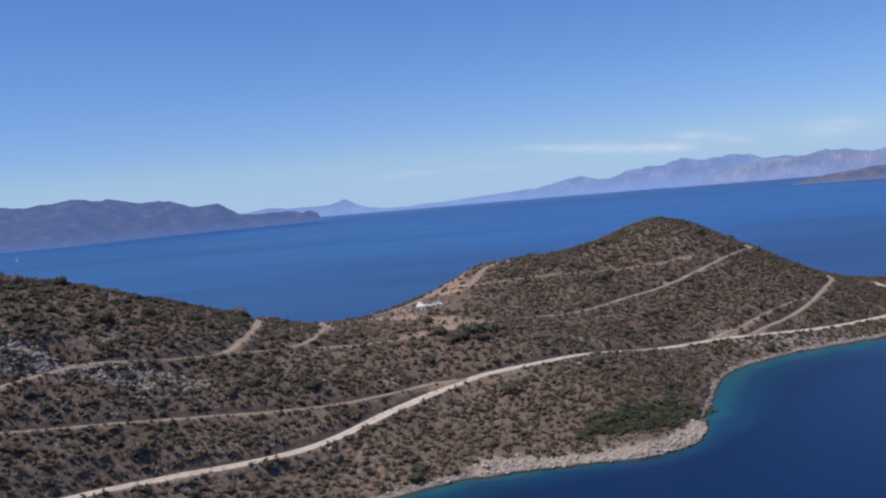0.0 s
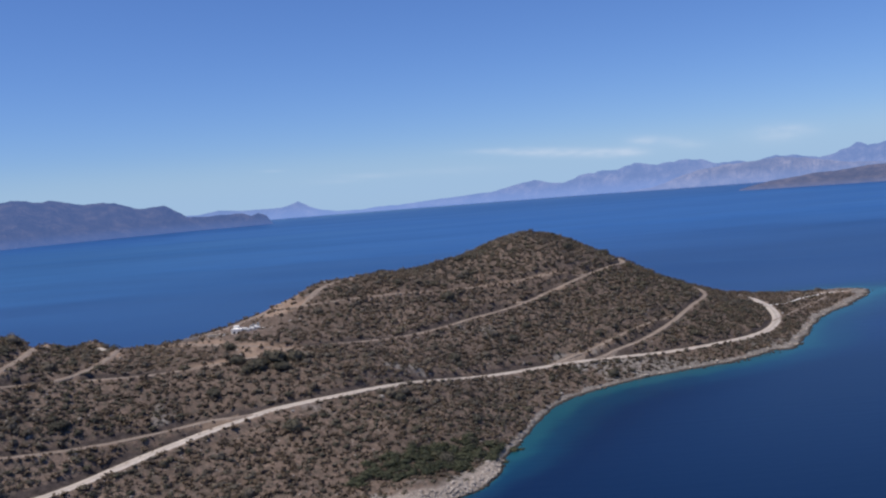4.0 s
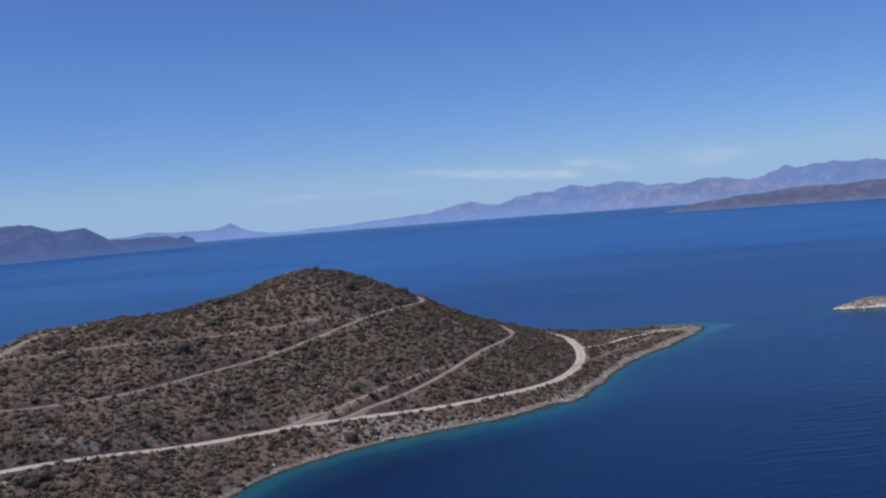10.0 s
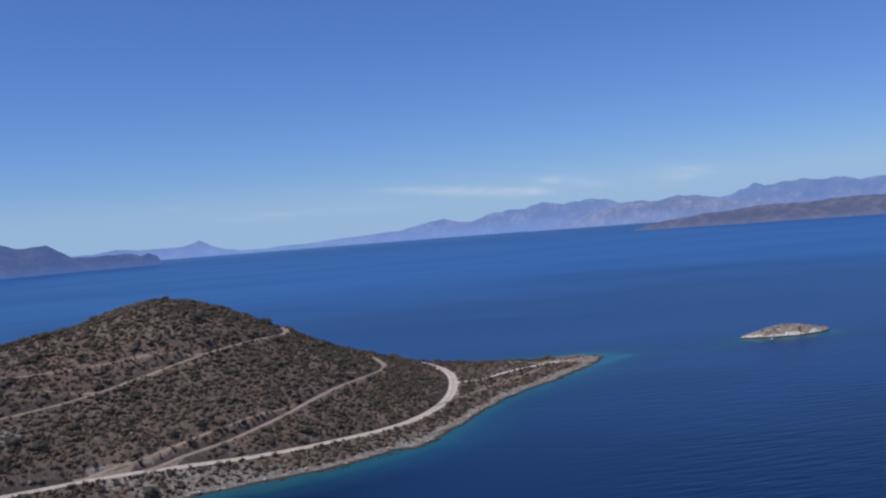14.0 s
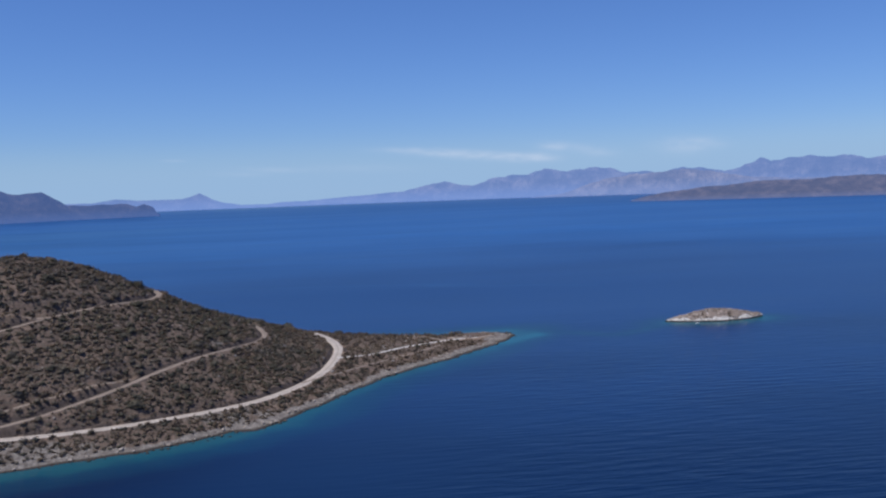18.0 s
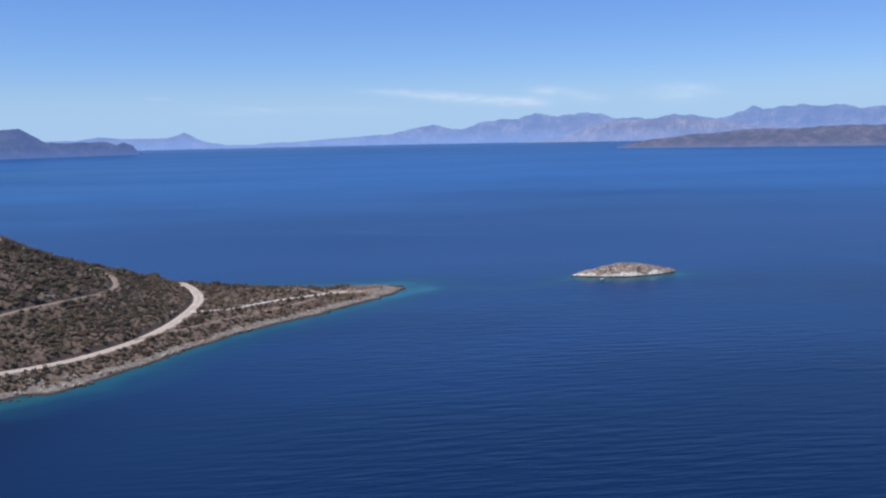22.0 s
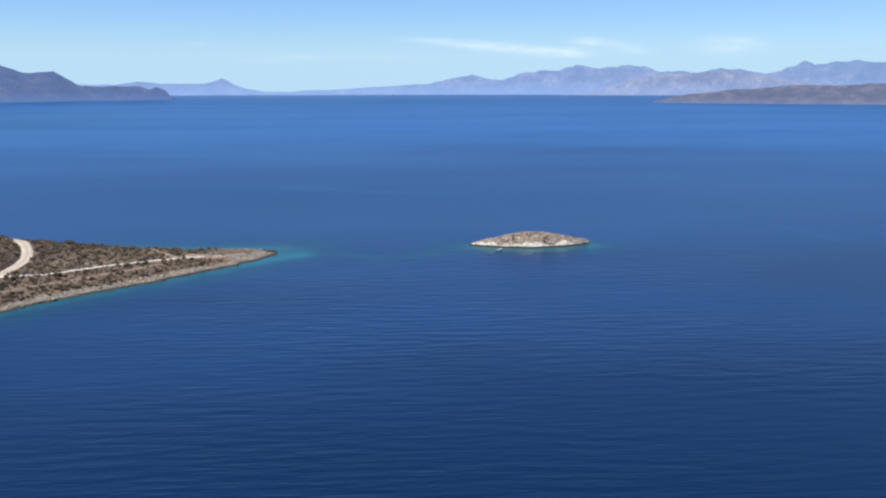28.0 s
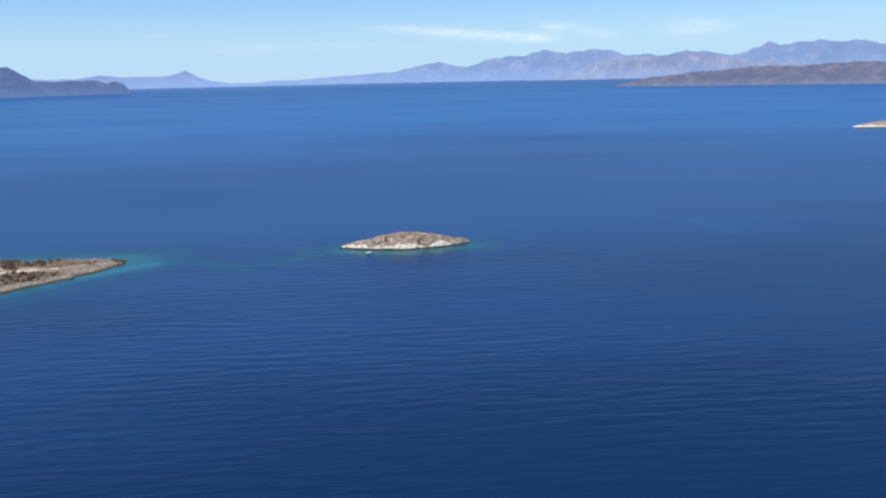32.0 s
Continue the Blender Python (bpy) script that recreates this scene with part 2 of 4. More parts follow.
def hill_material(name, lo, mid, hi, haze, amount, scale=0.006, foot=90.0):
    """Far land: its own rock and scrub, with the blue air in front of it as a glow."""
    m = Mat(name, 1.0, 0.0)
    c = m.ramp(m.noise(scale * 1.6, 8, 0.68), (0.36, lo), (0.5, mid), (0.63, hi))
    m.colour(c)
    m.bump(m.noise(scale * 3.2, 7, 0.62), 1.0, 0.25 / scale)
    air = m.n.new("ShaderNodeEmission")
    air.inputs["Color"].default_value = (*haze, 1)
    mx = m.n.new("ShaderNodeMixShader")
    # the glow that stands in for haze grows towards the foot of the land
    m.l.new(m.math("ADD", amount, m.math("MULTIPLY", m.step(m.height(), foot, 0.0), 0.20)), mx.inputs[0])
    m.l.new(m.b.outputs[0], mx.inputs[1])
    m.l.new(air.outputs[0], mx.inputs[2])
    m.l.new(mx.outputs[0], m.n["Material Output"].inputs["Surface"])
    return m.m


def plain(name, colour, rough=0.8, var=0.12, scale=1.5):
    m = Mat(name, rough, 0.3)
    lo, hi = tuple(v * (1 - var) for v in colour), tuple(min(1, v * (1 + var)) for v in colour)
    return m.colour(m.ramp(m.noise(scale, 5, 0.65), (0.3, lo), (0.7, hi)))


GROUND = ground_material()
ROAD = road_material("pale_dirt_road", (0.43, 0.372, 0.315), (0.57, 0.503, 0.43))
TRACK = road_material("brown_dirt_track", (0.225, 0.180, 0.147), (0.335, 0.273, 0.222))
PATHWAY = road_material("white_path", (0.55, 0.51, 0.46), (0.74, 0.70, 0.64))
LEAF_GREY = leaf_material("grey_green_leaves", (0.168, 0.150, 0.122), (0.222, 0.197, 0.160), (0.275, 0.240, 0.192))
LEAF_GREEN = leaf_material("dark_green_leaves", (0.114, 0.108, 0.084), (0.158, 0.148, 0.114), (0.206, 0.186, 0.146))
LEAF_DRY = leaf_material("dry_brown_tufts", (0.142, 0.112, 0.085), (0.195, 0.154, 0.117), (0.262, 0.206, 0.156))
LEAF_THICKET = leaf_material("thicket_leaves", (0.088, 0.098, 0.064), (0.130, 0.140, 0.090), (0.18, 0.175, 0.12))
BARK = plain("bark", (0.10, 0.075, 0.055), 0.9, 0.3, 6)
ROCK = limestone_material("shore_limestone", (0.315, 0.265, 0.220), (0.53, 0.462, 0.388))
ROCK_GREY = limestone_material("hill_limestone", (0.24, 0.205, 0.172), (0.43, 0.38, 0.33))
ISLET = islet_material()
SEA = sea_material()
WHITEWASH = plain("whitewash", (0.86, 0.82, 0.74), 0.75, 0.06, 0.8)
# grey of the concrete steps, and of the wing's shaded wall fronts
CONCRETE_AND_SHADE = plain("concrete_and_shade", (0.34, 0.33, 0.31), 0.9, 0.2, 0.8)
DARK_OPENING = plain("dark_glass", (0.03, 0.035, 0.04), 0.15, 0.1)
PLASTER = plain("ochre_plaster", (0.58, 0.50, 0.39), 0.9, 0.25, 1.2)
TAN_EARTH = plain("tan_earth", (0.36, 0.31, 0.26), 0.95, 0.35, 2.5)

# ---- numbers on a plane ----
rng = np.random.default_rng(7)
_hash = rng.random((256, 256))


def value_noise(x, y, scale, seed=0):
    """Smooth noise from 0 to 1, on arrays."""
    x, y = np.asarray(x) * scale + seed * 17.31, np.asarray(y) * scale + seed * 9.77
    i, j = np.floor(x).astype(int), np.floor(y).astype(int)
    a, b = x - i, y - j
    a, b = a * a * (3 - 2 * a), b * b * (3 - 2 * b)
    g = lambda p, q: _hash[p % 256, q % 256]
    return (g(i, j) * (1 - a) + g(i + 1, j) * a) * (1 - b) + (g(i, j + 1) * (1 - a) + g(i + 1, j + 1) * a) * b


def fractal(x, y, scale, octaves=5, seed=0, gain=0.5):
    total, amp, out = 0.0, 1.0, 0.0
    for k in range(octaves):
        out = out + amp * value_noise(x, y, scale * 2.03**k, seed + k)
        total += amp
        amp *= gain
    return out / total - 0.5


def smooth(a, b, v):
    t = np.clip((np.asarray(v, float) - a) / (b - a), 0, 1)
    return t * t * (3 - 2 * t)


def spline(points, step):
    """A smooth line through points, sampled about every step metres."""
    p = np.array(points, float)
    p = np.vstack([2 * p[0] - p[1], p, 2 * p[-1] - p[-2]])
    out = []
    for k in range(1, len(p) - 2):
        n = max(2, int(np.linalg.norm(p[k + 1][:2] - p[k][:2]) / step))
        for t in np.arange(n) / n:
            out.append(0.5 * (2 * p[k] + (p[k + 1] - p[k - 1]) * t + (2 * p[k - 1] - 5 * p[k] + 4 * p[k + 1] - p[k + 2]) * t**2 + (3 * p[k] - p[k - 1] - 3 * p[k + 1] + p[k + 2]) * t**3))
    out.append(p[-2])
    return np.array(out)


# ---- the relief of the cape ----
# s runs along the cape to its tip, u across it towards the open sea
ORIGIN = np.array((-100.0, 230.0))
ALONG = np.array((378.0, 227.0)) / math.hypot(378.0, 227.0)
ACROSS = np.array((-ALONG[1], ALONG[0]))
# heights of a coarse net, every 40 m along and 28 m across
RELIEF_WEST = [
    (55.3, 62.1, 66.5, 65.6, 58.3, 45.7, 29.1, 11.0, -5.8, -21.2),
    (31.8, 44.0, 55.2, 62.7, 60.3, 45.0, 22.8, 2.6, -10.2, -20.5),
    (10.7, 26.4, 42.1, 57.8, 62.0, 42.9, 16.1, -4.1, -13.5, -19.7),
    (-4.5, 11.8, 28.4, 46.2, 54.6, 34.9, 8.4, -8.4, -15.0, -18.8),
    (-10.7, 2.0, 16.1, 30.9, 36.0, 21.5, 1.6, -10.7, -15.9, -18.6),
    (-5.7, 2.9, 11.7, 24.7, 26.9, 14.5, -2.6, -12.6, -16.7, -18.4),
    (-0.6, 9.7, 20.6, 28.9, 31.3, 27.0, 1.8, -12.9, -17.7, -19.4),
    (-7.8, -0.3, 5.7, 18.2, 34.3, 45.8, 14.8, -8.7, -16.7, -20.5),
]
RELIEF_EAST = [
    (-19.5, -7.6, 1.4, 12.9, 25.7, 39.2, 23.3, -0.4, -13.1, -20.2),
    (-20.9, -2.0, 1.8, 15.5, 35.3, 54.3, 36.5, 5.6, -11.0, -19.8),
    (-19.6, 0.5, 2.6, 17.8, 29.8, 44.6, 32.0, 3.0, -12.0, -20.2),
    (-20.1, -4.6, 0.5, 6.7, 12.1, 20.2, 12.5, -5.3, -15.2, -22.0),
    (-21.4, -14.9, -5.7, 3.2, 4.4, 8.5, -0.9, -11.8, -18.8, -24.2),
    (-21.5, -17.3, -8.4, 2.7, 2.1, 0.6, -8.2, -15.7, -20.9, -25.2),
    (-23.3, -19.9, -14.6, -2.3, 3.5, -8.7, -15.8, -19.7, -22.4, -24.5),
    (-26.3, -22.9, -18.3, -8.7, -4.5, -15.2, -22.5, -24.4, -23.7, -22.9),
]
NET = np.array(RELIEF_WEST + RELIEF_EAST)


def to_su(x, y):
    dx, dy = np.asarray(x) - ORIGIN[0], np.asarray(y) - ORIGIN[1]
    return dx * ALONG[0] + dy * ALONG[1], dx * ACROSS[0] + dy * ACROSS[1]


def to_xy(s, u):
    return ORIGIN[0] + s * ALONG[0] + u * ACROSS[0], ORIGIN[1] + s * ALONG[1] + u * ACROSS[1]


def _weights(t):
    t = np.abs(t)
    return np.where(t < 1, 2 / 3 - t * t + t**3 / 2, np.where(t < 2, (2 - t) ** 3 / 6, 0))


def bare_relief(x, y):
    """The cape without its roads; below 0 is the sea floor."""
    s, u = to_su(x, y)
    s = np.maximum(s, -85)
    h, total = 0.0, 0.0
    for i in range(NET.shape[0]):
        ws = _weights((s + 120 - 40.0 * i) / 40.0)
        for j in range(NET.shape[1]):
            w = ws * _weights((u + 102 - 28.0 * j) / 28.0)
            h, total = h + w * NET[i, j], total + w
    h = h + (1 - total) * -24
    for ms, mu, ws, wu, rise in SWELLS:
        h = h + rise * np.exp(-(((s - ms) / ws) ** 2) - ((u - mu) / wu) ** 2)
    # the spur behind the saddle, out towards the open sea
    return h + 23.0 * np.exp(-(((np.asarray(x) + 69.5) / 16.5) ** 2) - ((np.asarray(y) - 325) / 20) ** 2)


# rises (+) and hollows (-) on the smooth net: along, across, half-widths, metres
SWELLS = [(22, 2, 26, 9, 1.2), (50, 9, 8, 6, 1.9), (272, 33, 8, 6, -0.7), (148, 33, 8, 9, 2.1), (135, 29, 7, 7, 0.8), (222, 41, 11, 12, -2.0), (252, 40, 13, 9, 1.0), (266, 40, 7, 8, 0.8), (281, 25, 13, 6, -1.6), (330, 26, 10, 8, 0.3), (107, 9, 12, 8, -1.7)]
COVE = spline([(62, 224), (65.3, 231), (71, 243.8), (76.9, 257.4), (82.9, 269.3), (89.3, 280.7), (102.6, 290.5), (125, 301.5), (138, 308), (151, 312.5), (171, 324.5)], 2.0)
BEACH = spline([(4, 197.8), (20, 198.3), (36, 199.8), (48, 203.2), (55, 208), (59, 215), (62, 224)], 2.0)


RIM = spline([(-3, 321), (1, 328), (6, 335), (12, 342), (20, 348)], 2.0)
BAR = spline([(279, 447), (285, 451), (297, 451), (307, 445), (316, 440.5), (328, 447), (339, 455), (350, 459)], 2.0)
STREAK = spline([(262, 434), (267, 437.5), (274, 442), (281, 447.5), (285, 451)], 2.0)


def shore_gap(x, y, line=BEACH):
    """Distance from the line of the stony beach, or of another shore."""
    x, y = np.asarray(x, float), np.asarray(y, float)
    out = np.full(x.shape, 99.0)
    for bx, by in line[:, :2]:
        out = np.minimum(out, np.hypot(x - bx, y - by))
    return out


def sea_floor(x, y):
    """Depth-giving floor: the cape's foot, the islets' feet and the bar between them."""
    h = bare_relief(x, y)
    h = np.maximum(h, 0.4 - 0.75 * shore_gap(x, y))
    dx, dy = x - 369, y - 462
    isl = 5.5 - np.hypot(dx / 25, dy / 11) * 6.6
    isl2 = 5 - np.hypot((x - 850) / 40, (y - 950) / 14) * 6
    sand = -1.0 - 0.8 * shore_gap(x, y, BAR)
    streak = 0.1 - 0.6 * shore_gap(x, y, STREAK)
    h = np.maximum(h, np.maximum(sand, streak))
    t = np.clip((x - 285) / 70, 0, 1)
    bar = -4.6 - 1.2 * np.sin(t * math.pi) - np.abs(y - (453 + 5 * np.sin(t * 3))) * 0.26 - 60 * np.maximum(0, 275 - x) / 60 - 60 * np.maximum(0, x - 365) / 60
    return np.maximum(np.maximum(h, isl), np.maximum(isl2, bar))


# ---- roads, as lines on the relief ----
ROADS = {
    # name: (width, material, drop into the slope, label, points)
    "road_coast": (3.9, ROAD, 0.5, "wide pale dirt road cut along the foot of the hill", [(-84, 140), (-71, 159), (-57, 175), (-34, 198), (-17, 219), (3, 236), (28, 249), (57, 277), (86, 300), (106, 310), (132, 319), (152, 328), (173, 342), (187, 360), (196, 381), (200, 404), (199, 421), (191, 440), (180, 456)]),
    "road_middle": (2.2, TRACK, 0.5, "brown dirt track that joins the coast road", [(-98, 153), (-88, 164), (-73, 180), (-54, 198), (-30, 217), (-9, 232), (3, 237)]),
    "road_upper": (2.2, TRACK, 0.5, "brown dirt track climbing across the hillside to a bend", [(-98, 166), (-93, 176), (-88, 186), (-82, 197), (-74, 204), (-59, 222), (-44, 238), (-25, 250), (-14, 256.5), (-1, 263), (6, 268), (13, 272.5), (21, 278), (34, 289), (56, 313), (66, 324), (92, 344), (115, 364), (131, 384), (138, 402), (136, 412), (126, 418)]),
    "road_terrace": (1.9, TRACK, 0.05, "narrow terrace track on the upper slope", [(-22, 296), (-10, 305), (-4, 311), (9, 311), (25, 317), (46, 331), (66, 343), (87, 351.5), (99, 358.5), (108, 362), (115, 363.5)]),
    "road_spur": (2.6, TRACK, 0.3, "bare earth track running up to the ridge", [(2, 311), (8.3, 314.6), (10.9, 322.3), (13.4, 328.9), (18.6, 336.5), (24.6, 343), (31, 349)]),
    "road_saddle": (2.3, TRACK, 0.3, "ochre track from the upper road over the saddle", [(-60, 221), (-57, 232), (-56, 244), (-58, 260), (-64, 272)]),
    "road_notch": (1.9, TRACK, 0.3, "short ochre track into the saddle", [(-46, 236), (-40, 247), (-39, 262), (-42, 278)]),
    "road_link": (2.0, TRACK, 0.3, "earth track between the saddle and the house", [(-36, 290), (-29, 283), (-18, 274.5), (-7, 271), (2, 270.5), (11, 272)]),
    "road_west": (2.3, TRACK, 0.3, "stony track above the scree", [(-112, 176), (-98, 187), (-91, 192), (-83, 197)]),
    "road_branch": (1.5, TRACK, 0.0, "faint earth track branching off the climbing track", [(63, 334.5), (72, 336.6), (79, 338.4), (86, 339.6)]),
    "road_rim": (2.6, ROAD, 0.0, "pale track on the spur behind the saddle", [(-84, 318), (-77, 321), (-70, 321), (-63, 319), (-57, 312), (-51, 302)]),
    "road_bend": (2.0, TRACK, 0.5, "dirt track climbing from the coast road round the nose of the hill", [(104, 310), (110, 315), (124, 325), (142, 343), (160, 369), (169, 388), (174, 404), (172, 416), (164, 426)]),
    "road_gully": (1.7, TRACK, 0.4, "washed-out stony gully track", [(88, 304), (102, 313), (116, 326), (134, 340), (141, 347)]),
    "path_cape": (1.3, PATHWAY, 0.0, "white path out to the tip of the cape", [(200, 397), (206, 399), (213, 406), (224, 419), (239, 432), (248, 439), (257, 442)]),
    "path_fork": (1.4, TRACK, 0.0, "pale earth track that forks to the far shore of the cape", [(228, 459), (232, 452), (237, 445), (241, 439), (244, 435)]),
    "path_shore": (1.0, TRACK, 0.0, "faint earth path above the shore", [(189, 366), (198, 375), (205, 385), (216, 398), (228, 411), (240, 426)]),
    "path_tip": (2.4, TRACK, 0.0, "bare earth patch and path behind the cape's tip", [(246, 443), (252, 441), (257, 442), (264, 448)]),
}
LINES = {}
for road_name, (wide, mat, drop, text, pts) in ROADS.items():
    line = spline(pts, 1.6)
    z = bare_relief(line[:, 0], line[:, 1])
    k = np.ones(15) / 15
    z = np.convolve(np.pad(z, 7, mode="edge"), k, mode="valid") - drop
    z = np.maximum(z, 0.9)
    # ends run out level into the road that they leave
    for end in (0, -1):
        for other in LINES.values():
            gap = np.hypot(other[:, 0] - line[end, 0], other[:, 1] - line[end, 1])
            if gap.min() < 4.5:
                along = np.cumsum(np.r_[0, np.hypot(*np.diff(line, axis=0).T)])
                along = along if end == 0 else along[-1] - along
                w = 1 - smooth(3, 12, along)
                z = z * (1 - w) + other[gap.argmin(), 2] * w
                break
    LINES[road_name] = np.column_stack([line, z])
_road_pts = np.vstack([LINES[n] for n in ROADS])
_road_half = np.concatenate([np.full(len(LINES[n]), ROADS[n][0] / 2) for n in ROADS])
_road_cut = np.concatenate([np.full(len(LINES[n]), 1.0 if ROADS[n][2] >= 0.5 else 0.3) for n in ROADS])


def near_road(x, y):
    """For arrays: distance from the nearest road's edge, that road's height, and how deep it is cut."""
    x, y = np.ravel(x), np.ravel(y)
    d, z, c = np.empty(len(x)), np.empty(len(x)), np.empty(len(x))
    for a in range(0, len(x), 4000):
        q = np.hypot(x[a : a + 4000, None] - _road_pts[None, :, 0], y[a : a + 4000, None] - _road_pts[None, :, 1]) - _road_half
        m = q.argmin(1)
        d[a : a + 4000], z[a : a + 4000], c[a : a + 4000] = q[np.arange(len(m)), m], _road_pts[m, 2], _road_cut[m]
    return d, z, c


def relief(x, y, full=False):
    """The cape's surface with its knolls and its roads cut in."""
    x, y = np.asarray(x, float), np.asarray(y, float)
    h = bare_relief(x, y)
    rough = smooth(-1, 4, h)
    h = h + 1.7 * np.exp(-(((x - 47) / 12) ** 2 + ((y - 206) / 8) ** 2)) - 0.85 * np.exp(-((shore_gap(x, y, COVE) / 4.0) ** 2))
    s_, u_ = to_su(x, y)
    h = h + 2.2 * np.exp(-(((s_ - 108) / 34) ** 2) - ((u_ + 99) / 8) ** 2)
    h = h + 0.9 * np.exp(-((shore_gap(x, y) / 3.5) ** 2))
    h = h + rough * (fractal(x, y, 1 / 34, 4, 3) * 2.6 + fractal(x, y, 1 / 7, 4, 11) * 1.3) + (1 - rough) * fractal(x, y, 1 / 6, 4, 23) * 0.9
    plot = smooth(1.5, 0.75, np.hypot((x + 8) / 7, (y - 293) / 4.5))
    h = h * (1 - plot) + (26.8 + (x + 8) * 0.12) * plot
    d, z, c = near_road(x, y)
    up = h > z
    bank = np.where(up, np.clip(1.1 * (h - z), 0.7 + 0.5 * c, 5.0), 2.2)
    w = 1 - smooth(0.1, 1.0, (d - 0.1) / bank)
    # the steep bank above the deeper roads carries a strip of darker colour
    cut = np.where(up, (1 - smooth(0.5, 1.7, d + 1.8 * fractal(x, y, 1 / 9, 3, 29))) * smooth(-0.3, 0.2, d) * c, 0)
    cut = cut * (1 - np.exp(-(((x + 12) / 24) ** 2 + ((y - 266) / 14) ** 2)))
    out = h * (1 - w) + z * w
    return (out, d, cut) if full else out


def grid_mesh(name, xs, ys, fn):
    """A sheet over a grid of parameters; fn gives x, y, z arrays and attributes."""
    a, b = np.meshgrid(xs, ys, indexing="ij")
    x, y, z, attributes = fn(a.ravel(), b.ravel())
    n, k = len(xs), len(ys)
    i = (np.arange(n - 1)[:, None] * k + np.arange(k - 1)[None, :]).ravel()
    faces = np.column_stack([i, i + k, i + k + 1, i + 1])
    return sheet(name, np.column_stack([x, y, z]), faces, attributes)


def sheet(name, verts, faces, attributes=None, keep=None):
    if keep is not None:
        faces = faces[keep[faces].any(1)]
        used = np.zeros(len(verts), bool)
        used[faces.ravel()] = True
        index = np.cumsum(used) - 1
        verts, faces = verts[used], index[faces]
        attributes = {k: v[used] for k, v in (attributes or {}).items()}
    me = bpy.data.meshes.new(name)
    me.vertices.add(len(verts))
    me.vertices.foreach_set("co", verts.astype(np.float32).ravel())
    w = faces.shape[1]
    me.loops.add(len(faces) * w)
    me.loops.foreach_set("vertex_index", faces.astype(np.int32).ravel())
    me.polygons.add(len(faces))
    me.polygons.foreach_set("loop_start", np.arange(0, len(faces) * w, w, dtype=np.int32))
    me.update(calc_edges=True)
    for k, v in (attributes or {}).items():
        at = me.attributes.new(k, "FLOAT", "POINT")
        at.data.foreach_set("value", v.astype(np.float32))
    me.validate()
    return me


def setting(name, me, mat, label, category, smooth_shade=True, kind="structure"):
    ob = new(name, me)
    me.materials.append(mat)
    if smooth_shade:
        me.polygons.foreach_set("use_smooth", np.ones(len(me.polygons), bool))
    return tagged(ob, label, category, kind=kind)


# ---- the cape ----
s_line, u_line = np.arange(-122, 472, 1.05), np.arange(-122, 130, 1.05)
su_s, su_u = np.meshgrid(s_line, u_line, indexing="ij")
gx, gy = to_xy(su_s.ravel(), su_u.ravel())
gz, g_road, g_cut = relief(gx, gy, True)
g_rock = 0.42 + fractal(gx, gy, 1 / 28, 5, 41) * 1.2
g_rock += 0.6 * np.exp(-(((gx + 92) / 13) ** 2 + ((gy - 189) / 7) ** 2)) + 0.5 * np.exp(-(((gx + 71) / 10) ** 2 + ((gy - 199) / 5) ** 2))
g_rock += 0.5 * np.exp(-(((gx - 118) / 40) ** 2 + ((gy - 305) / 9) ** 2)) + 0.4 * np.exp(-(((gx - 168) / 20) ** 2 + ((gy - 329) / 8) ** 2)) + 0.5 * np.exp(-(((gx - 113) / 7) ** 2 + ((gy - 376) / 4) ** 2)) + 0.5 * np.exp(-(((gx - 42) / 13) ** 2 + ((gy - 270) / 5) ** 2)) + 0.5 * np.exp(-(((gx - 18) / 11) ** 2 + ((gy - 238) / 4) ** 2))
g_rock += 0.9 * np.exp(-((shore_gap(gx, gy, RIM) / 2.6) ** 2))
g_rock = g_rock * smooth(0.58, 0.80, g_rock) * (0.75 + fractal(gx, gy, 1 / 4, 3, 44) * 1.5)
g_rock = np.maximum(g_rock, smooth(1.35, 0.7, -0.7 * np.exp(-(((gx - 58) / 30) ** 2 + ((gy - 206) / 16) ** 2)) + gz + fractal(gx, gy, 1 / 5, 3, 5) * 1.4))
g_bare = 1.3 * np.exp(-(((gx + 20) / 12) ** 2 + ((gy - 276) / 3.4) ** 2)) + np.exp(-(((gx - 1) / 6) ** 2 + ((gy - 307) / 6) ** 2)) + 1.0 * np.exp(-(((gx + 2) / 7) ** 2 + ((gy - 317) / 6) ** 2)) + 0.8 * np.exp(-(((gx - 3) / 4) ** 2 + ((gy - 328) / 7) ** 2)) + 1.3 * np.exp(-(((gx - 4) / 8) ** 2 + ((gy - 267.5) / 3.8) ** 2)) + 0.3 * np.exp(-(((gx + 14) / 14) ** 2 + ((gy - 266) / 8) ** 2)) + 0.8 * np.exp(-(((gx + 38.5) / 4) ** 2 + ((gy - 264) / 5) ** 2)) + 0.6 * np.exp(-(((gx + 26) / 8) ** 2 + ((gy - 284) / 5) ** 2)) + 0.25 * np.exp(-(((gx + 2) / 12) ** 2 + ((gy - 292) / 10) ** 2))
g_bare += 0.9 * np.exp(-(((gx + 58) / 3.5) ** 2 + ((gy - 262) / 9) ** 2))
g_bare += 0.75 * np.exp(-(((gx - 252) / 9) ** 2 + ((gy - 441) / 3.5) ** 2)) + 0.5 * np.exp(-(((gx - 212) / 12) ** 2 + ((gy - 418) / 8) ** 2))
g_bare += 0.5 * smooth(2.2, 0.2, g_road) + fractal(gx, gy, 1 / 12, 4, 51) * 0.7
g_beach = 0.9 * smooth(5.2, 1.8, shore_gap(gx, gy) + fractal(gx, gy, 1 / 5, 3, 61) * 6)
verts = np.column_stack([gx, gy, gz])
k = len(u_line)
i = (np.arange(len(s_line) - 1)[:, None] * k + np.arange(k - 1)[None, :]).ravel()
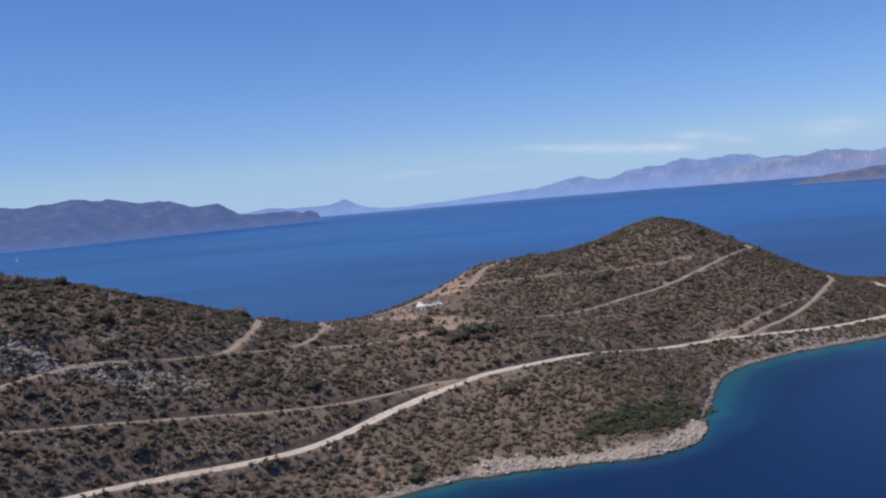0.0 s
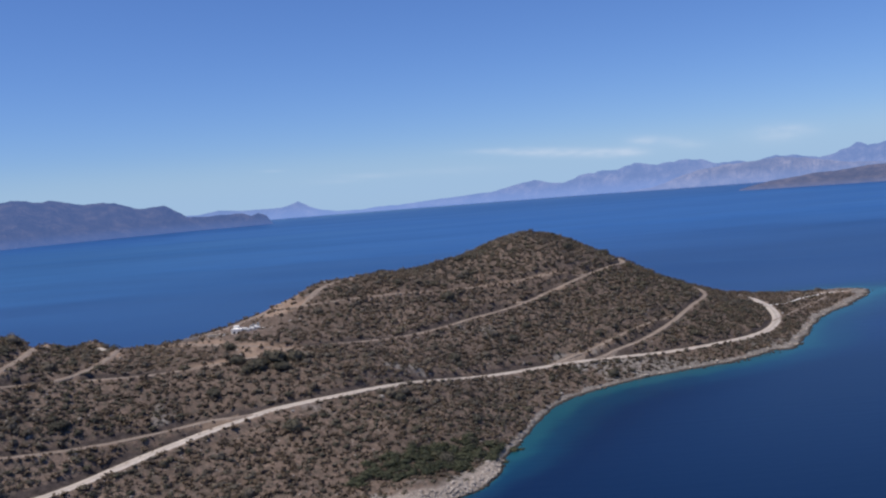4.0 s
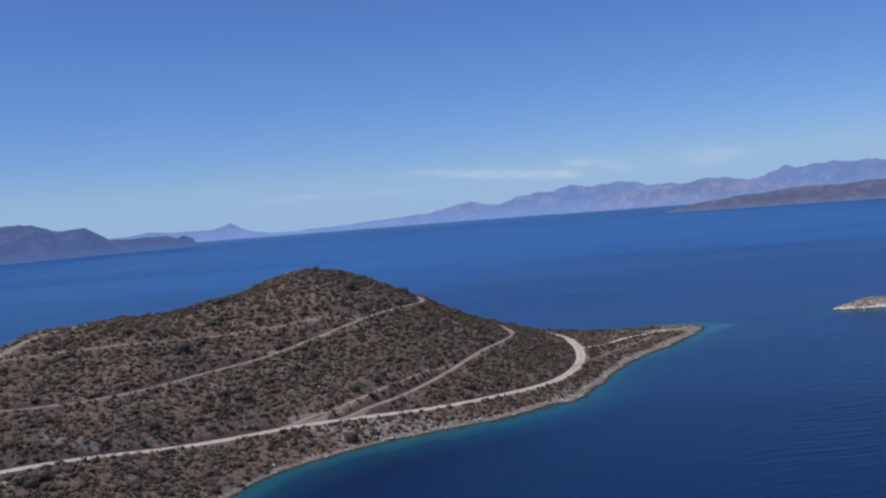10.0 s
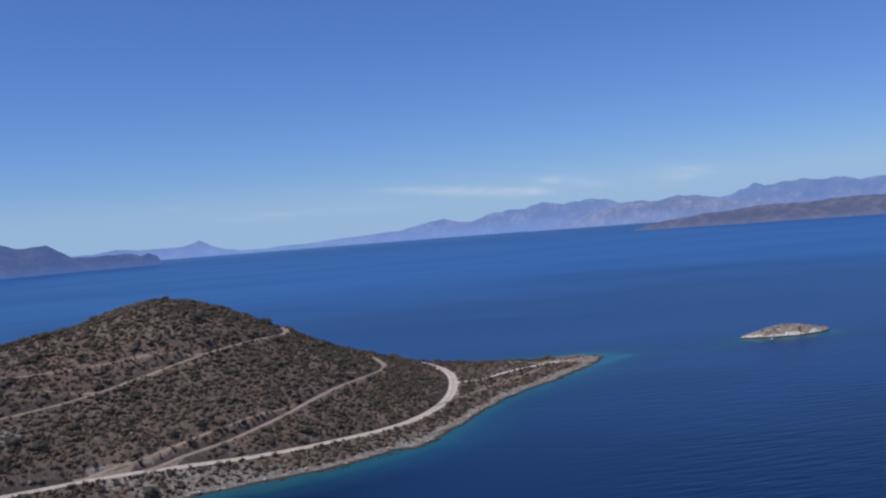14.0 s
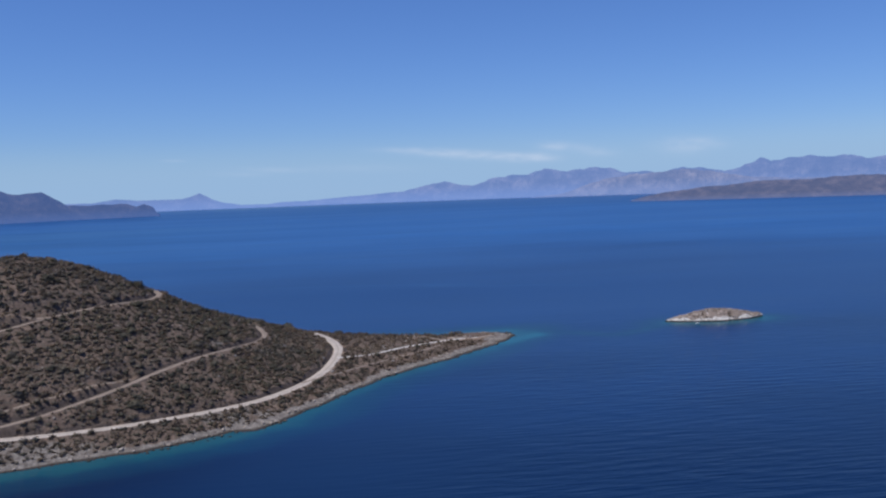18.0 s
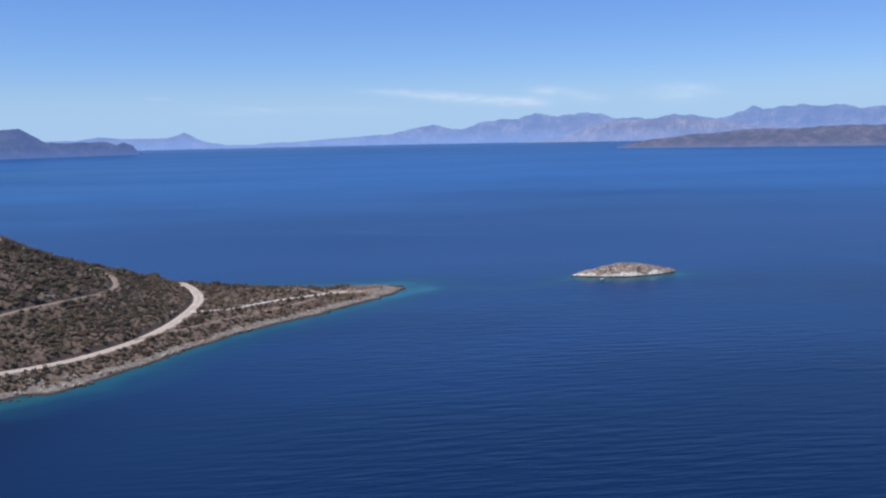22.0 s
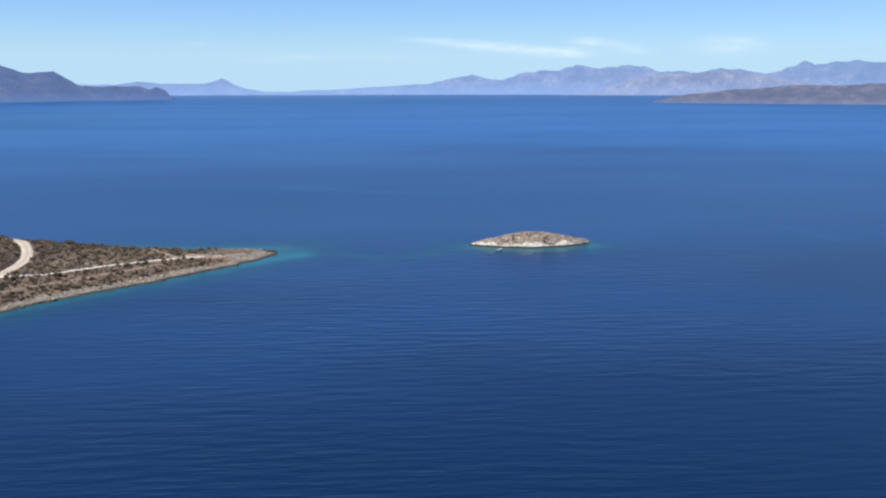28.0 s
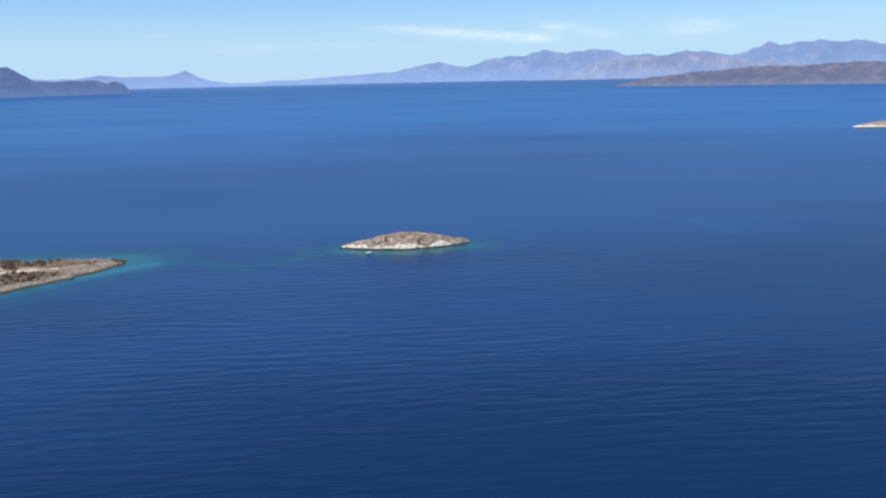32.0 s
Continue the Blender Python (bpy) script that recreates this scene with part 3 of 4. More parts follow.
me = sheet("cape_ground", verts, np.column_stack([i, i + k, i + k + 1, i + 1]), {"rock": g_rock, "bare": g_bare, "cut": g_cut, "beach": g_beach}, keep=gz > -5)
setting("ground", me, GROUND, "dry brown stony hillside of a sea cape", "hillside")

# ---- the sea ----
def spread(a, b, step, lo, hi):
    mid = np.arange(a, b, step)
    left, right, d = [], [], step
    while (left[-1] if left else a) > lo:
        d *= 1.25
        left.append((left[-1] if left else a) - d)
    d = step
    while (right[-1] if right else mid[-1]) < hi:
        d *= 1.25
        right.append((right[-1] if right else mid[-1]) + d)
    return np.array(left[::-1] + list(mid) + right)


# lines of smooth pale water where currents meet
SLICKS = [spline(line, 2.5) for line in ([(60, 702), (143, 690), (193, 681), (243, 670), (288, 653)], [(258, 656), (302, 637), (323, 634), (357, 616)], [(484, 500), (489, 486), (492, 466)])]


def sea_points(x, y):
    return x, y, np.zeros(len(x)), {"depth": np.clip(-sea_floor(x, y), -2, 40), "sand": np.exp(-((shore_gap(x, y, STREAK) / 3.9) ** 2)) * np.clip(0.55 + 1.3 * fractal(x, y, 1 / 9, 3, 93), 0, 1), "slick": sum(np.exp(-((shore_gap(x, y, line) / 2.6) ** 2)) for line in SLICKS) * np.clip(0.5 + 1.6 * fractal(x, y, 1 / 30, 3, 87), 0, 1)}


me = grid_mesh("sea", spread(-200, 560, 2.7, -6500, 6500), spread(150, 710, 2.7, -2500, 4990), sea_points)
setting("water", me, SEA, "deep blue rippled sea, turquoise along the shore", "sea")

# ---- roads ----
def ribbon(line, width, seed):
    t = np.gradient(line[:, :2], axis=0)
    t /= np.linalg.norm(t, axis=1)[:, None]
    nrm = np.column_stack([-t[:, 1], t[:, 0]])
    a = np.arange(len(line))
    cols, ruts = [], []
    for f, lift, rut in ((-1.0, -0.45, 0.3), (-0.86, 0.07, 0.1), (-0.45, 0.04, 0.0), (0.0, 0.10, 1.0), (0.45, 0.04, 0.0), (0.86, 0.07, 0.1), (1.0, -0.45, 0.3)):
        edge = 1 + (0.25 * fractal(a, a * 0 + seed, 0.11, 3, seed) if abs(f) > 0.8 else 0)
        p = line[:, :2] + nrm * (f * width / 2 * edge)[:, None] if abs(f) > 0.8 else line[:, :2] + nrm * (f * width / 2)
        cols.append(np.column_stack([p, line[:, 2] + lift]))
        ruts.append(np.full(len(line), rut))
    n = len(cols)
    v = np.stack(cols, 1).reshape(-1, 3)
    i = (np.arange(len(line) - 1)[:, None] * n + np.arange(n - 1)[None, :]).ravel()
    return v, np.column_stack([i, i + n, i + n + 1, i + 1]), np.stack(ruts, 1).ravel()


for number, (road_name, (wide, mat, drop, text, pts)) in enumerate(ROADS.items()):
    v, fc, rut = ribbon(LINES[road_name] + np.array((0, 0, 0.012 * number)), wide, number)
    me = sheet(road_name, v, fc, {"rut": rut})
    setting(road_name, me, mat, text, "dirt road" if road_name.startswith("road") else "path")

# ---- islets ----
def islet(name, cx, cy, lx, ly, top, turn, label, seed, n=(130, 60)):
    """A lens-shaped rock with pointed ends, steep pale foot and a scrubby crown."""

    def fn(a, b):
        wob = 1 + 0.30 * fractal(a * 4 + seed, np.sign(b) * 3, 1.0, 4, seed)
        half = ly * (1 - np.abs(a) ** 1.7) ** 0.85 * wob + 0.15
        x, y = a * lx, b * half
        edge = 1 - np.abs(b)
        crest = top * (1 - np.abs(a - 0.05) ** 1.8 / 1.12) + 0.25
        z = np.where(edge > 0, np.maximum(crest, 0.3) * np.clip(edge * 1.25, 0, 1) ** 0.75, edge * 6)
        inside = smooth(0.0, 0.3, edge)
        z = z + fractal(x, y, 0.24, 5, seed) * 1.8 * inside + fractal(x, y, 0.8, 3, seed + 4) * 0.9 * smooth(-0.05, 0.2, edge)
        scrub = smooth(0.20, 0.58, z / top + fractal(x, y, 0.2, 4, seed + 2) * 0.8) * (0.55 + 0.6 * value_noise(x, y, 0.35, seed + 6))
        c, sn = math.cos(turn), math.sin(turn)
        return cx + x * c - y * sn, cy + x * sn + y * c, z, {"scrub": scrub}

    across = np.concatenate([[-1.18, -1.06], np.linspace(-1, 1, n[1]), [1.06, 1.18]])
    me = grid_mesh(name, np.linspace(-1, 1, n[0]), across, fn)
    return setting(name, me, ISLET, label, "islet")


islet("ground_islet", 369.5, 466.0, 23.3, 8.0, 4.2, 0.02, "low pale limestone islet with brown scrub on its crown", 3)
islet("ground_far_islet", 858, 962, 46, 16, 4.6, 0.25, "far pale limestone islet low on the water", 9, (80, 30))

# ---- far land ----
CENTRE = np.array((150.0, 60.0))


def range_sheet(name, profile, radius, depth, mat, label, seed, gully=0.35, extend=((-60, 60), (70, 90))):
    az = np.array([extend[0][0]] + [p[0] for p in profile] + [extend[1][0]], float)
    ht = np.array([extend[0][1]] + [p[1] for p in profile] + [extend[1][1]], float)
    a_line = np.linspace(az[0], az[-1], 1100)
    r_line = np.concatenate([np.linspace(0, 1, 16), [1.25, 1.6]])

    def fn(a, r):
        top = np.interp(a, az, ht)
        top = top * (1 + 0.16 * fractal(a * 1.9, a * 0.7, 1.0, 4, seed + 7))
        g = fractal(a * 2.2, r * 1.3, 1.0, 5, seed)
        z = top * np.where(r <= 1, r**0.8, 1 - (r - 1) * 1.4) + top * g * gully * np.sin(np.clip(r, 0, 1) * math.pi) - 1
        rad = radius - depth * (1 - r) + depth * 0.5 * np.sin(np.clip(r, 0, 1) * math.pi) * fractal(a * 1.4, r, 1.0, 4, seed + 3)
        q = np.radians(a)
        return CENTRE[0] + np.sin(q) * rad, CENTRE[1] + np.cos(q) * rad, z, {}

    return setting(name, grid_mesh(name, a_line, r_line, fn), mat, label, "mountains")


FAR_WEST = [(-17.1, 59), (-14.6, 54), (-13.35, 71), (-12.1, 60), (-11.0, 61), (-9.8, 56), (-9.0, 63), (-8.55, 76), (-8.3, 85), (-8.05, 75), (-7.6, 55), (-7.0, 36), (-5.8, 18), (-4.2, 16), (-3.2, 25), (-1.8, 25), (-0.4, 34), (1.0, 40), (2.8, 49), (4.54, 57), (5.43, 76), (7.21, 104), (8.1, 85), (9.1, 78)]
FAR_EAST = [(9.85, 96), (10.2, 110), (10.9, 112), (11.6, 127), (12.5, 123), (13.7, 149), (15.1, 129), (15.75, 139), (16.95, 148), (17.8, 138), (18.8, 113), (19.8, 120), (21.1, 109), (22.3, 128), (23.4, 123), (24.7, 101), (25.6, 115), (26.4, 145), (26.8, 165), (27.4, 143), (28.6, 153), (29.5, 158), (30.7, 150), (31.5, 160), (32.9, 136), (36, 150), (42, 120), (50, 140)]
NEARER = [(12.7, 1), (14.6, 13), (15.5, 31), (16.5, 62), (17.9, 87), (19.2, 103), (20.2, 106), (21.8, 116), (23.5, 113), (24.7, 92), (26.0, 72), (28.2, 57), (31.1, 50), (38, 60)]
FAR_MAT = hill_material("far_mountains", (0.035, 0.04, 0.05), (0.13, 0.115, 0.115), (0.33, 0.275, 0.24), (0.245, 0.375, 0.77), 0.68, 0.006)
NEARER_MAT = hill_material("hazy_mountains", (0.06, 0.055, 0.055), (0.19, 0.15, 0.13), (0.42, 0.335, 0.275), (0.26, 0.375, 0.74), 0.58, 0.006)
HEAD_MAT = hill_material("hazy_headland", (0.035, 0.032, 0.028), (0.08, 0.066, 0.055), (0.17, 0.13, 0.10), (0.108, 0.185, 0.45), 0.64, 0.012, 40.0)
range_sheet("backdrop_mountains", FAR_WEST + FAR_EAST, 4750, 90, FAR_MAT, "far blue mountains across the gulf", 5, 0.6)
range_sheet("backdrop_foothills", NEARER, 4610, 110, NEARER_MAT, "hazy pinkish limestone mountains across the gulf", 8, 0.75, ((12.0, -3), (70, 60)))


def headland(name, crest, shore, back, mat, label, seed):
    """Land between a shore line and a crest line, falling off behind."""
    tt = np.linspace(0, 1, 420)
    f = lambda line: np.column_stack([np.interp(tt, np.linspace(0, 1, len(line)), np.array(line, float)[:, j]) for j in range(len(line[0]))])
    c, s = f(crest), f(shore)
    w_line = np.concatenate([np.linspace(0, 1, 22), [1.3, 1.7]])

    def fn(a, w):
        i = np.clip((a * 419).astype(int), 0, 419)
        cx, cy = c[i, 0], c[i, 1]
        cz = c[i, 2] * (1 + 0.22 * fractal(cx, cy, 1 / 70, 4, seed + 5))
        k = np.clip(w, 0, 1)
        x, y = s[i, 0] * (1 - k) + cx * k, s[i, 1] * (1 - k) + cy * k
        over = np.maximum(w - 1, 0)
        x, y = x + back[0] * over, y + back[1] * over
        g = fractal(x, y, 1 / 260, 6, seed)
        z = cz * (k**0.9) * (1 - over * 1.5) + g * cz * 0.55 * np.sin(k * math.pi) - 0.6
        return x, y, z, {}

    return setting(name, grid_mesh(name, tt, w_line, fn), mat, label, "headland")


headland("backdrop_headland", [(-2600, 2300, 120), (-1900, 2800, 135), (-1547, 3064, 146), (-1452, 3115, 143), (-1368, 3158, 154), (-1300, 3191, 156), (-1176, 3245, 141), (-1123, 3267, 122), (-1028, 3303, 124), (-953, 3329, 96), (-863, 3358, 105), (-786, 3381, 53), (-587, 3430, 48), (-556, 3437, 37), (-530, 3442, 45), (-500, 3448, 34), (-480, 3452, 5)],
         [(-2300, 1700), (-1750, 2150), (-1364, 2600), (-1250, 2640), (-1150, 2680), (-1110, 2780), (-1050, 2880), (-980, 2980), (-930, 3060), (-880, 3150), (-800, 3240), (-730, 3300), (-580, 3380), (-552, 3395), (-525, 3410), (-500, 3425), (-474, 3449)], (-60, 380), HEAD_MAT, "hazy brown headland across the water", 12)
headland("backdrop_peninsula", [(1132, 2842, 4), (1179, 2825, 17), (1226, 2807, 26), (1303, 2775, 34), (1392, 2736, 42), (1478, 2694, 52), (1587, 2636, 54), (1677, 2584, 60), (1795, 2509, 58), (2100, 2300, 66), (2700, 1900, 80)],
         [(1126, 2838), (1160, 2780), (1200, 2740), (1280, 2690), (1360, 2650), (1440, 2600), (1540, 2545), (1630, 2500), (1750, 2430), (2020, 2220), (2600, 1820)], (150, 260), hill_material("hazy_peninsula", (0.030, 0.028, 0.026), (0.09, 0.070, 0.056), (0.21, 0.155, 0.12), (0.17, 0.225, 0.45), 0.54, 0.014, 18.0), "low brown rocky peninsula across the water", 14)


# see-through glowing band, added to stand in for haze over the horizon
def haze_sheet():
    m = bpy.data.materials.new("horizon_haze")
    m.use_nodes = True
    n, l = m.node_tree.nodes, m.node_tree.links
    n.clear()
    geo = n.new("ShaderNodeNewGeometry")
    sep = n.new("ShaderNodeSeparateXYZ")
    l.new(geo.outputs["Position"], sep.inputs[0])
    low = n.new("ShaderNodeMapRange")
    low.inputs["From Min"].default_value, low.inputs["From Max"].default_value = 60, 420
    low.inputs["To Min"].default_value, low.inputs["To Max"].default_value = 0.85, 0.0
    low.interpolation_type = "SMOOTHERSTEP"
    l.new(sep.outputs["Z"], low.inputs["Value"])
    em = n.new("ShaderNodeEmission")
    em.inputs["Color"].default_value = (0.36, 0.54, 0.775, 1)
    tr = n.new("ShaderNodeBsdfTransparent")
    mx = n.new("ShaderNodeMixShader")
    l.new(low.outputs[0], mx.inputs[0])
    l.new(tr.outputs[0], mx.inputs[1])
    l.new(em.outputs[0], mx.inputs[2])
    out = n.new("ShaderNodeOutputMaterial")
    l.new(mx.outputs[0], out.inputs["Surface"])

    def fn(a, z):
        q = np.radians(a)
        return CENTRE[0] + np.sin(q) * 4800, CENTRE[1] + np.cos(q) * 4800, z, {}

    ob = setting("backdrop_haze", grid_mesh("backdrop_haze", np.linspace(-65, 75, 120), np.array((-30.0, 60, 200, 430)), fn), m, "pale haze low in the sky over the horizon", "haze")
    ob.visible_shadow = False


haze_sheet()


def cloud_sheet():
    m = bpy.data.materials.new("thin_cloud")
    m.use_nodes = True
    n, l = m.node_tree.nodes, m.node_tree.links
    n.clear()
    at = n.new("ShaderNodeAttribute")
    at.attribute_name = "cloud"
    em = n.new("ShaderNodeEmission")
    em.inputs["Color"].default_value = (0.60, 0.70, 0.85, 1)
    tr, mx, out = n.new("ShaderNodeBsdfTransparent"), n.new("ShaderNodeMixShader"), n.new("ShaderNodeOutputMaterial")
    l.new(at.outputs["Fac"], mx.inputs[0])
    l.new(tr.outputs[0], mx.inputs[1])
    l.new(em.outputs[0], mx.inputs[2])
    l.new(mx.outputs[0], out.inputs["Surface"])
    wisps = [(5.0, 276, 2.0, 9, 0.55), (7.2, 258, 2.2, 10, 0.75), (9.6, 236, 2.4, 12, 1.0), (12.0, 214, 2.0, 12, 0.9), (13.6, 214, 0.9, 14, 0.6), (14.3, 271, 0.9, 13, 0.75), (15.6, 258, 1.2, 12, 0.4), (17.0, 226, 1.1, 15, 0.5), (22.3, 240, 1.5, 24, 0.75), (23.6, 250, 1.2, 16, 0.4), (-9.8, 258, 0.7, 4, 0.4), (-3.3, 194, 2.2, 8, 0.4), (-5.8, 178, 1.6, 7, 0.3), (2.0, 190, 3.0, 12, 0.2)]

    def fn(a, z):
        q, dens = np.radians(a), 0.0
        for ca, cz, wa, wz, k in wisps:
            wz = wz * 1.7
            dens = dens + k * np.exp(-(((a - ca) / wa) ** 2) - ((z - cz + (a - ca) * 3.5) / wz) ** 2)
        texture = np.clip(0.85 + 1.3 * fractal(a * 1.3, z * 0.045 + a * 0.3, 1.0, 5, 61), 0, 1.4)
        return CENTRE[0] + np.sin(q) * 4785, CENTRE[1] + np.cos(q) * 4785, z, {"cloud": np.clip(dens * texture * 0.57, 0, 0.72)}

    ob = setting("backdrop_clouds", grid_mesh("backdrop_clouds", np.linspace(-25, 40, 300), np.linspace(120, 380, 70), fn), m, "thin white wisps of cloud above the mountains", "clouds")
    ob.visible_shadow = False


cloud_sheet()


# ---- shapes for scrub and stones ----
def ball(subdivisions):
    bm = bmesh.new()
    bmesh.ops.create_icosphere(bm, subdivisions=subdivisions, radius=1.0)
    v = np.array([p.co[:] for p in bm.verts])
    fc = np.array([[q.index for q in f.verts] for f in bm.faces])
    bm.free()
    return v, fc


BALL_0 = (np.array([(1, 0, 0), (0, 1, 0), (-1, 0, 0), (0, -1, 0), (0, 0, 1), (0, 0, -1.0)], float), np.array([(0, 1, 4), (1, 2, 4), (2, 3, 4), (3, 0, 4), (1, 0, 5), (2, 1, 5), (3, 2, 5), (0, 3, 5)]))
BALL_1, BALL_2 = ball(1), ball(2)


def turn_to(normal):
    """Two axes square to each row of normals."""
    ref = np.where(np.abs(normal[:, 2:3]) < 0.9, np.array((0, 0, 1.0)), np.array((1.0, 0, 0)))
    a = np.cross(ref, normal)
    a /= np.linalg.norm(a, axis=1)[:, None]
    return a, np.cross(normal, a)


def bush_shape(r, leaves, leaf, core=BALL_1, low=0.55):
    """A shrub's crown, about 1 m in radius: lobes in the middle, leaf clumps all over. Triangles."""
    lobes = r.normal(size=(5, 3))
    lobes[:, 2] = np.abs(lobes[:, 2]) * 0.5
    lobes /= np.linalg.norm(lobes, axis=1)[:, None]
    size = r.uniform(0.15, 0.45, 5)

    def radius(d):
        out = np.full(len(d), 0.66)
        for q, k in zip(lobes, size):
            out = out + k * np.clip((d @ q - 0.45) / 0.55, 0, 1)
        return out

    v, fc = core
    cv = v * (radius(v) * r.uniform(0.78, 1.0, len(v)))[:, None]
    d = r.normal(size=(leaves, 3))
    d[:, 2] = np.abs(d[:, 2]) * 1.1 - 0.25
    d /= np.linalg.norm(d, axis=1)[:, None]
    centre = d * (radius(d) * r.uniform(0.88, 1.18, leaves))[:, None]
    nrm = d + r.normal(size=(leaves, 3)) * 0.55
    nrm /= np.linalg.norm(nrm, axis=1)[:, None]
    a, b = turn_to(nrm)
    w, h = r.uniform(0.6, 1.3, (leaves, 1)) * leaf, r.uniform(0.6, 1.4, (leaves, 1)) * leaf
    quad = np.stack([centre - a * w, centre - b * h * 0.7 + nrm * leaf * 0.25, centre + a * w, centre + b * h - nrm * leaf * 0.15], 1)
    lv = quad.reshape(-1, 3)
    k = len(cv) + 4 * np.arange(leaves)
    lf = np.concatenate([np.column_stack([k, k + 1, k + 2]), np.column_stack([k, k + 2, k + 3])])
    verts = np.vstack([cv, lv]) * np.array((1, 1, low + 0.25))
    verts[:, 2] += low * 0.62
    return verts, np.vstack([fc, lf])


def stone_shape(r, core=BALL_1):
    v, fc = core
    q = v * r.uniform(0.62, 1.15, len(v))[:, None] * np.array((1.0, r.uniform(0.65, 0.95), r.uniform(0.45, 0.75)))
    return q, fc


def scatter_mesh(name, shapes, x, y, z, size, r, tilt=0.0, tall=None):
    """One mesh of many small pieces set on the ground."""
    vs, fs, base = [], [], 0
    for i in range(len(x)):
        v, fc = shapes[i % len(shapes)]
        t = r.uniform(0, 2 * math.pi)
        c, s_ = math.cos(t), math.sin(t)
        k = size[i]
        q = np.column_stack([(v[:, 0] * c - v[:, 1] * s_) * k, (v[:, 0] * s_ + v[:, 1] * c) * k, v[:, 2] * k * (tall[i] if tall is not None else 1)])
        vs.append(q + (x[i], y[i], z[i]))
        fs.append(fc + base)
        base += len(v)
    return sheet(name, np.vstack(vs), np.vstack(fs))


def open_ground(n, r, low, high, road_gap):
    """Random places on the cape between two heights, clear of the roads."""
    s_, u_ = r.uniform(-118, 438, n), r.uniform(-118, 122, n)
    x, y = to_xy(s_, u_)
    b = bare_relief(x, y)
    ok = (b > low - 1) & (b < high)
    x, y = x[ok], y[ok]
    z, d, cut = relief(x, y, True)
    ok = (z > low) & (d > road_gap) & (cut < 0.45)
    return x[ok], y[ok], z[ok], d[ok]


def clearing(x, y):
    """How bare the ground is, 0 to 1: round the house, on the spur and at the cape's tip."""
    c = 1.2 * np.exp(-(((x + 12) / 16) ** 2 + ((y - 287) / 9) ** 2)) + 1.3 * np.exp(-(((x + 5) / 17) ** 2 + ((y - 298) / 14) ** 2)) + np.exp(-(((x - 0) / 8) ** 2 + ((y - 316) / 8) ** 2)) + 0.9 * np.exp(-(((x - 3) / 5) ** 2 + ((y - 328) / 8) ** 2)) + np.exp(-(((x - 5) / 7) ** 2 + ((y - 268) / 3.5) ** 2)) + 0.8 * np.exp(-(((x + 24) / 12) ** 2 + ((y - 283) / 8) ** 2)) + np.exp(-(((x + 39) / 6) ** 2 + ((y - 267) / 8) ** 2)) + smooth(4, 1.5, shore_gap(x, y)) + 0.6 * np.exp(-(((x + 14) / 15) ** 2 + ((y - 266) / 8) ** 2)) + np.exp(-(((x + 14) / 14) ** 2 + ((y - 326) / 14) ** 2))
    c = c + np.exp(-(((x - 265) / 14) ** 2 + ((y - 449) / 9) ** 2)) + 0.75 * np.exp(-(((x - 222) / 20) ** 2 + ((y - 428) / 9) ** 2)) + smooth(405, 422, to_su(x, y)[0])
    c = c + 0.6 * np.exp(-(((x + 92) / 12) ** 2 + ((y - 189) / 6) ** 2)) + np.exp(-((shore_gap(x, y, RIM) / 4) ** 2))
    return np.clip(c, 0, 1)


def cover(x, y):
    """How thick the scrub is, 0 to 1."""
    s_, u_ = to_su(x, y)
    c = 0.72 + fractal(x, y, 1 / 38, 4, 71) * 0.6 + fractal(x, y, 1 / 11, 3, 77) * 0.25
    c = c - 0.45 * np.exp(-(((x - 25) / 48) ** 2 + ((y - 222) / 22) ** 2)) + 0.4 * np.exp(-(((x - 65) / 22) ** 2 + ((y - 222) / 9) ** 2))
    c = c + 0.25 * smooth(18, 40, u_) + 0.25 * smooth(170, 250, s_) + 0.3 * smooth(75, 30, s_) * smooth(-88, -62, u_)
    c = c - 0.35 * np.exp(-(((x - 118) / 40) ** 2 + ((y - 303) / 9) ** 2)) - 0.35 * np.exp(-(((x - 168) / 20) ** 2 + ((y - 329) / 8) ** 2))
    return np.clip(c, 0.16, 1) * (1 - clearing(x, y))


r_scrub = np.random.default_rng(21)
BUSHES = [bush_shape(r_scrub, 32, 0.25) for _ in range(9)]
DWARFS = [bush_shape(r_scrub, 12, 0.36, BALL_0) for _ in range(6)]


def scrub_places(cell, r, low, road_gap):
    """Loosely spaced places over the whole cape."""
    s_, u_ = np.meshgrid(np.arange(-118, 438, cell), np.arange(-118, 122, cell), indexing="ij")
    x, y = to_xy(s_.ravel() + r.uniform(-0.48, 0.48, s_.size) * cell, u_.ravel() + r.uniform(-0.48, 0.48, s_.size) * cell)
    z, d, cut = relief(x, y, True)
    ok = (z > low) & (d > road_gap) & (cut < 0.6)
    x, y, z = x[ok], y[ok], z[ok]
    along, over = to_su(x, y)
    back = (over > 68) & (along > 130) & (along < 330) | (along < -70)
    ok = ~back | (r.random(len(x)) < 0.3)
    return x[ok], y[ok], z[ok], along[ok]


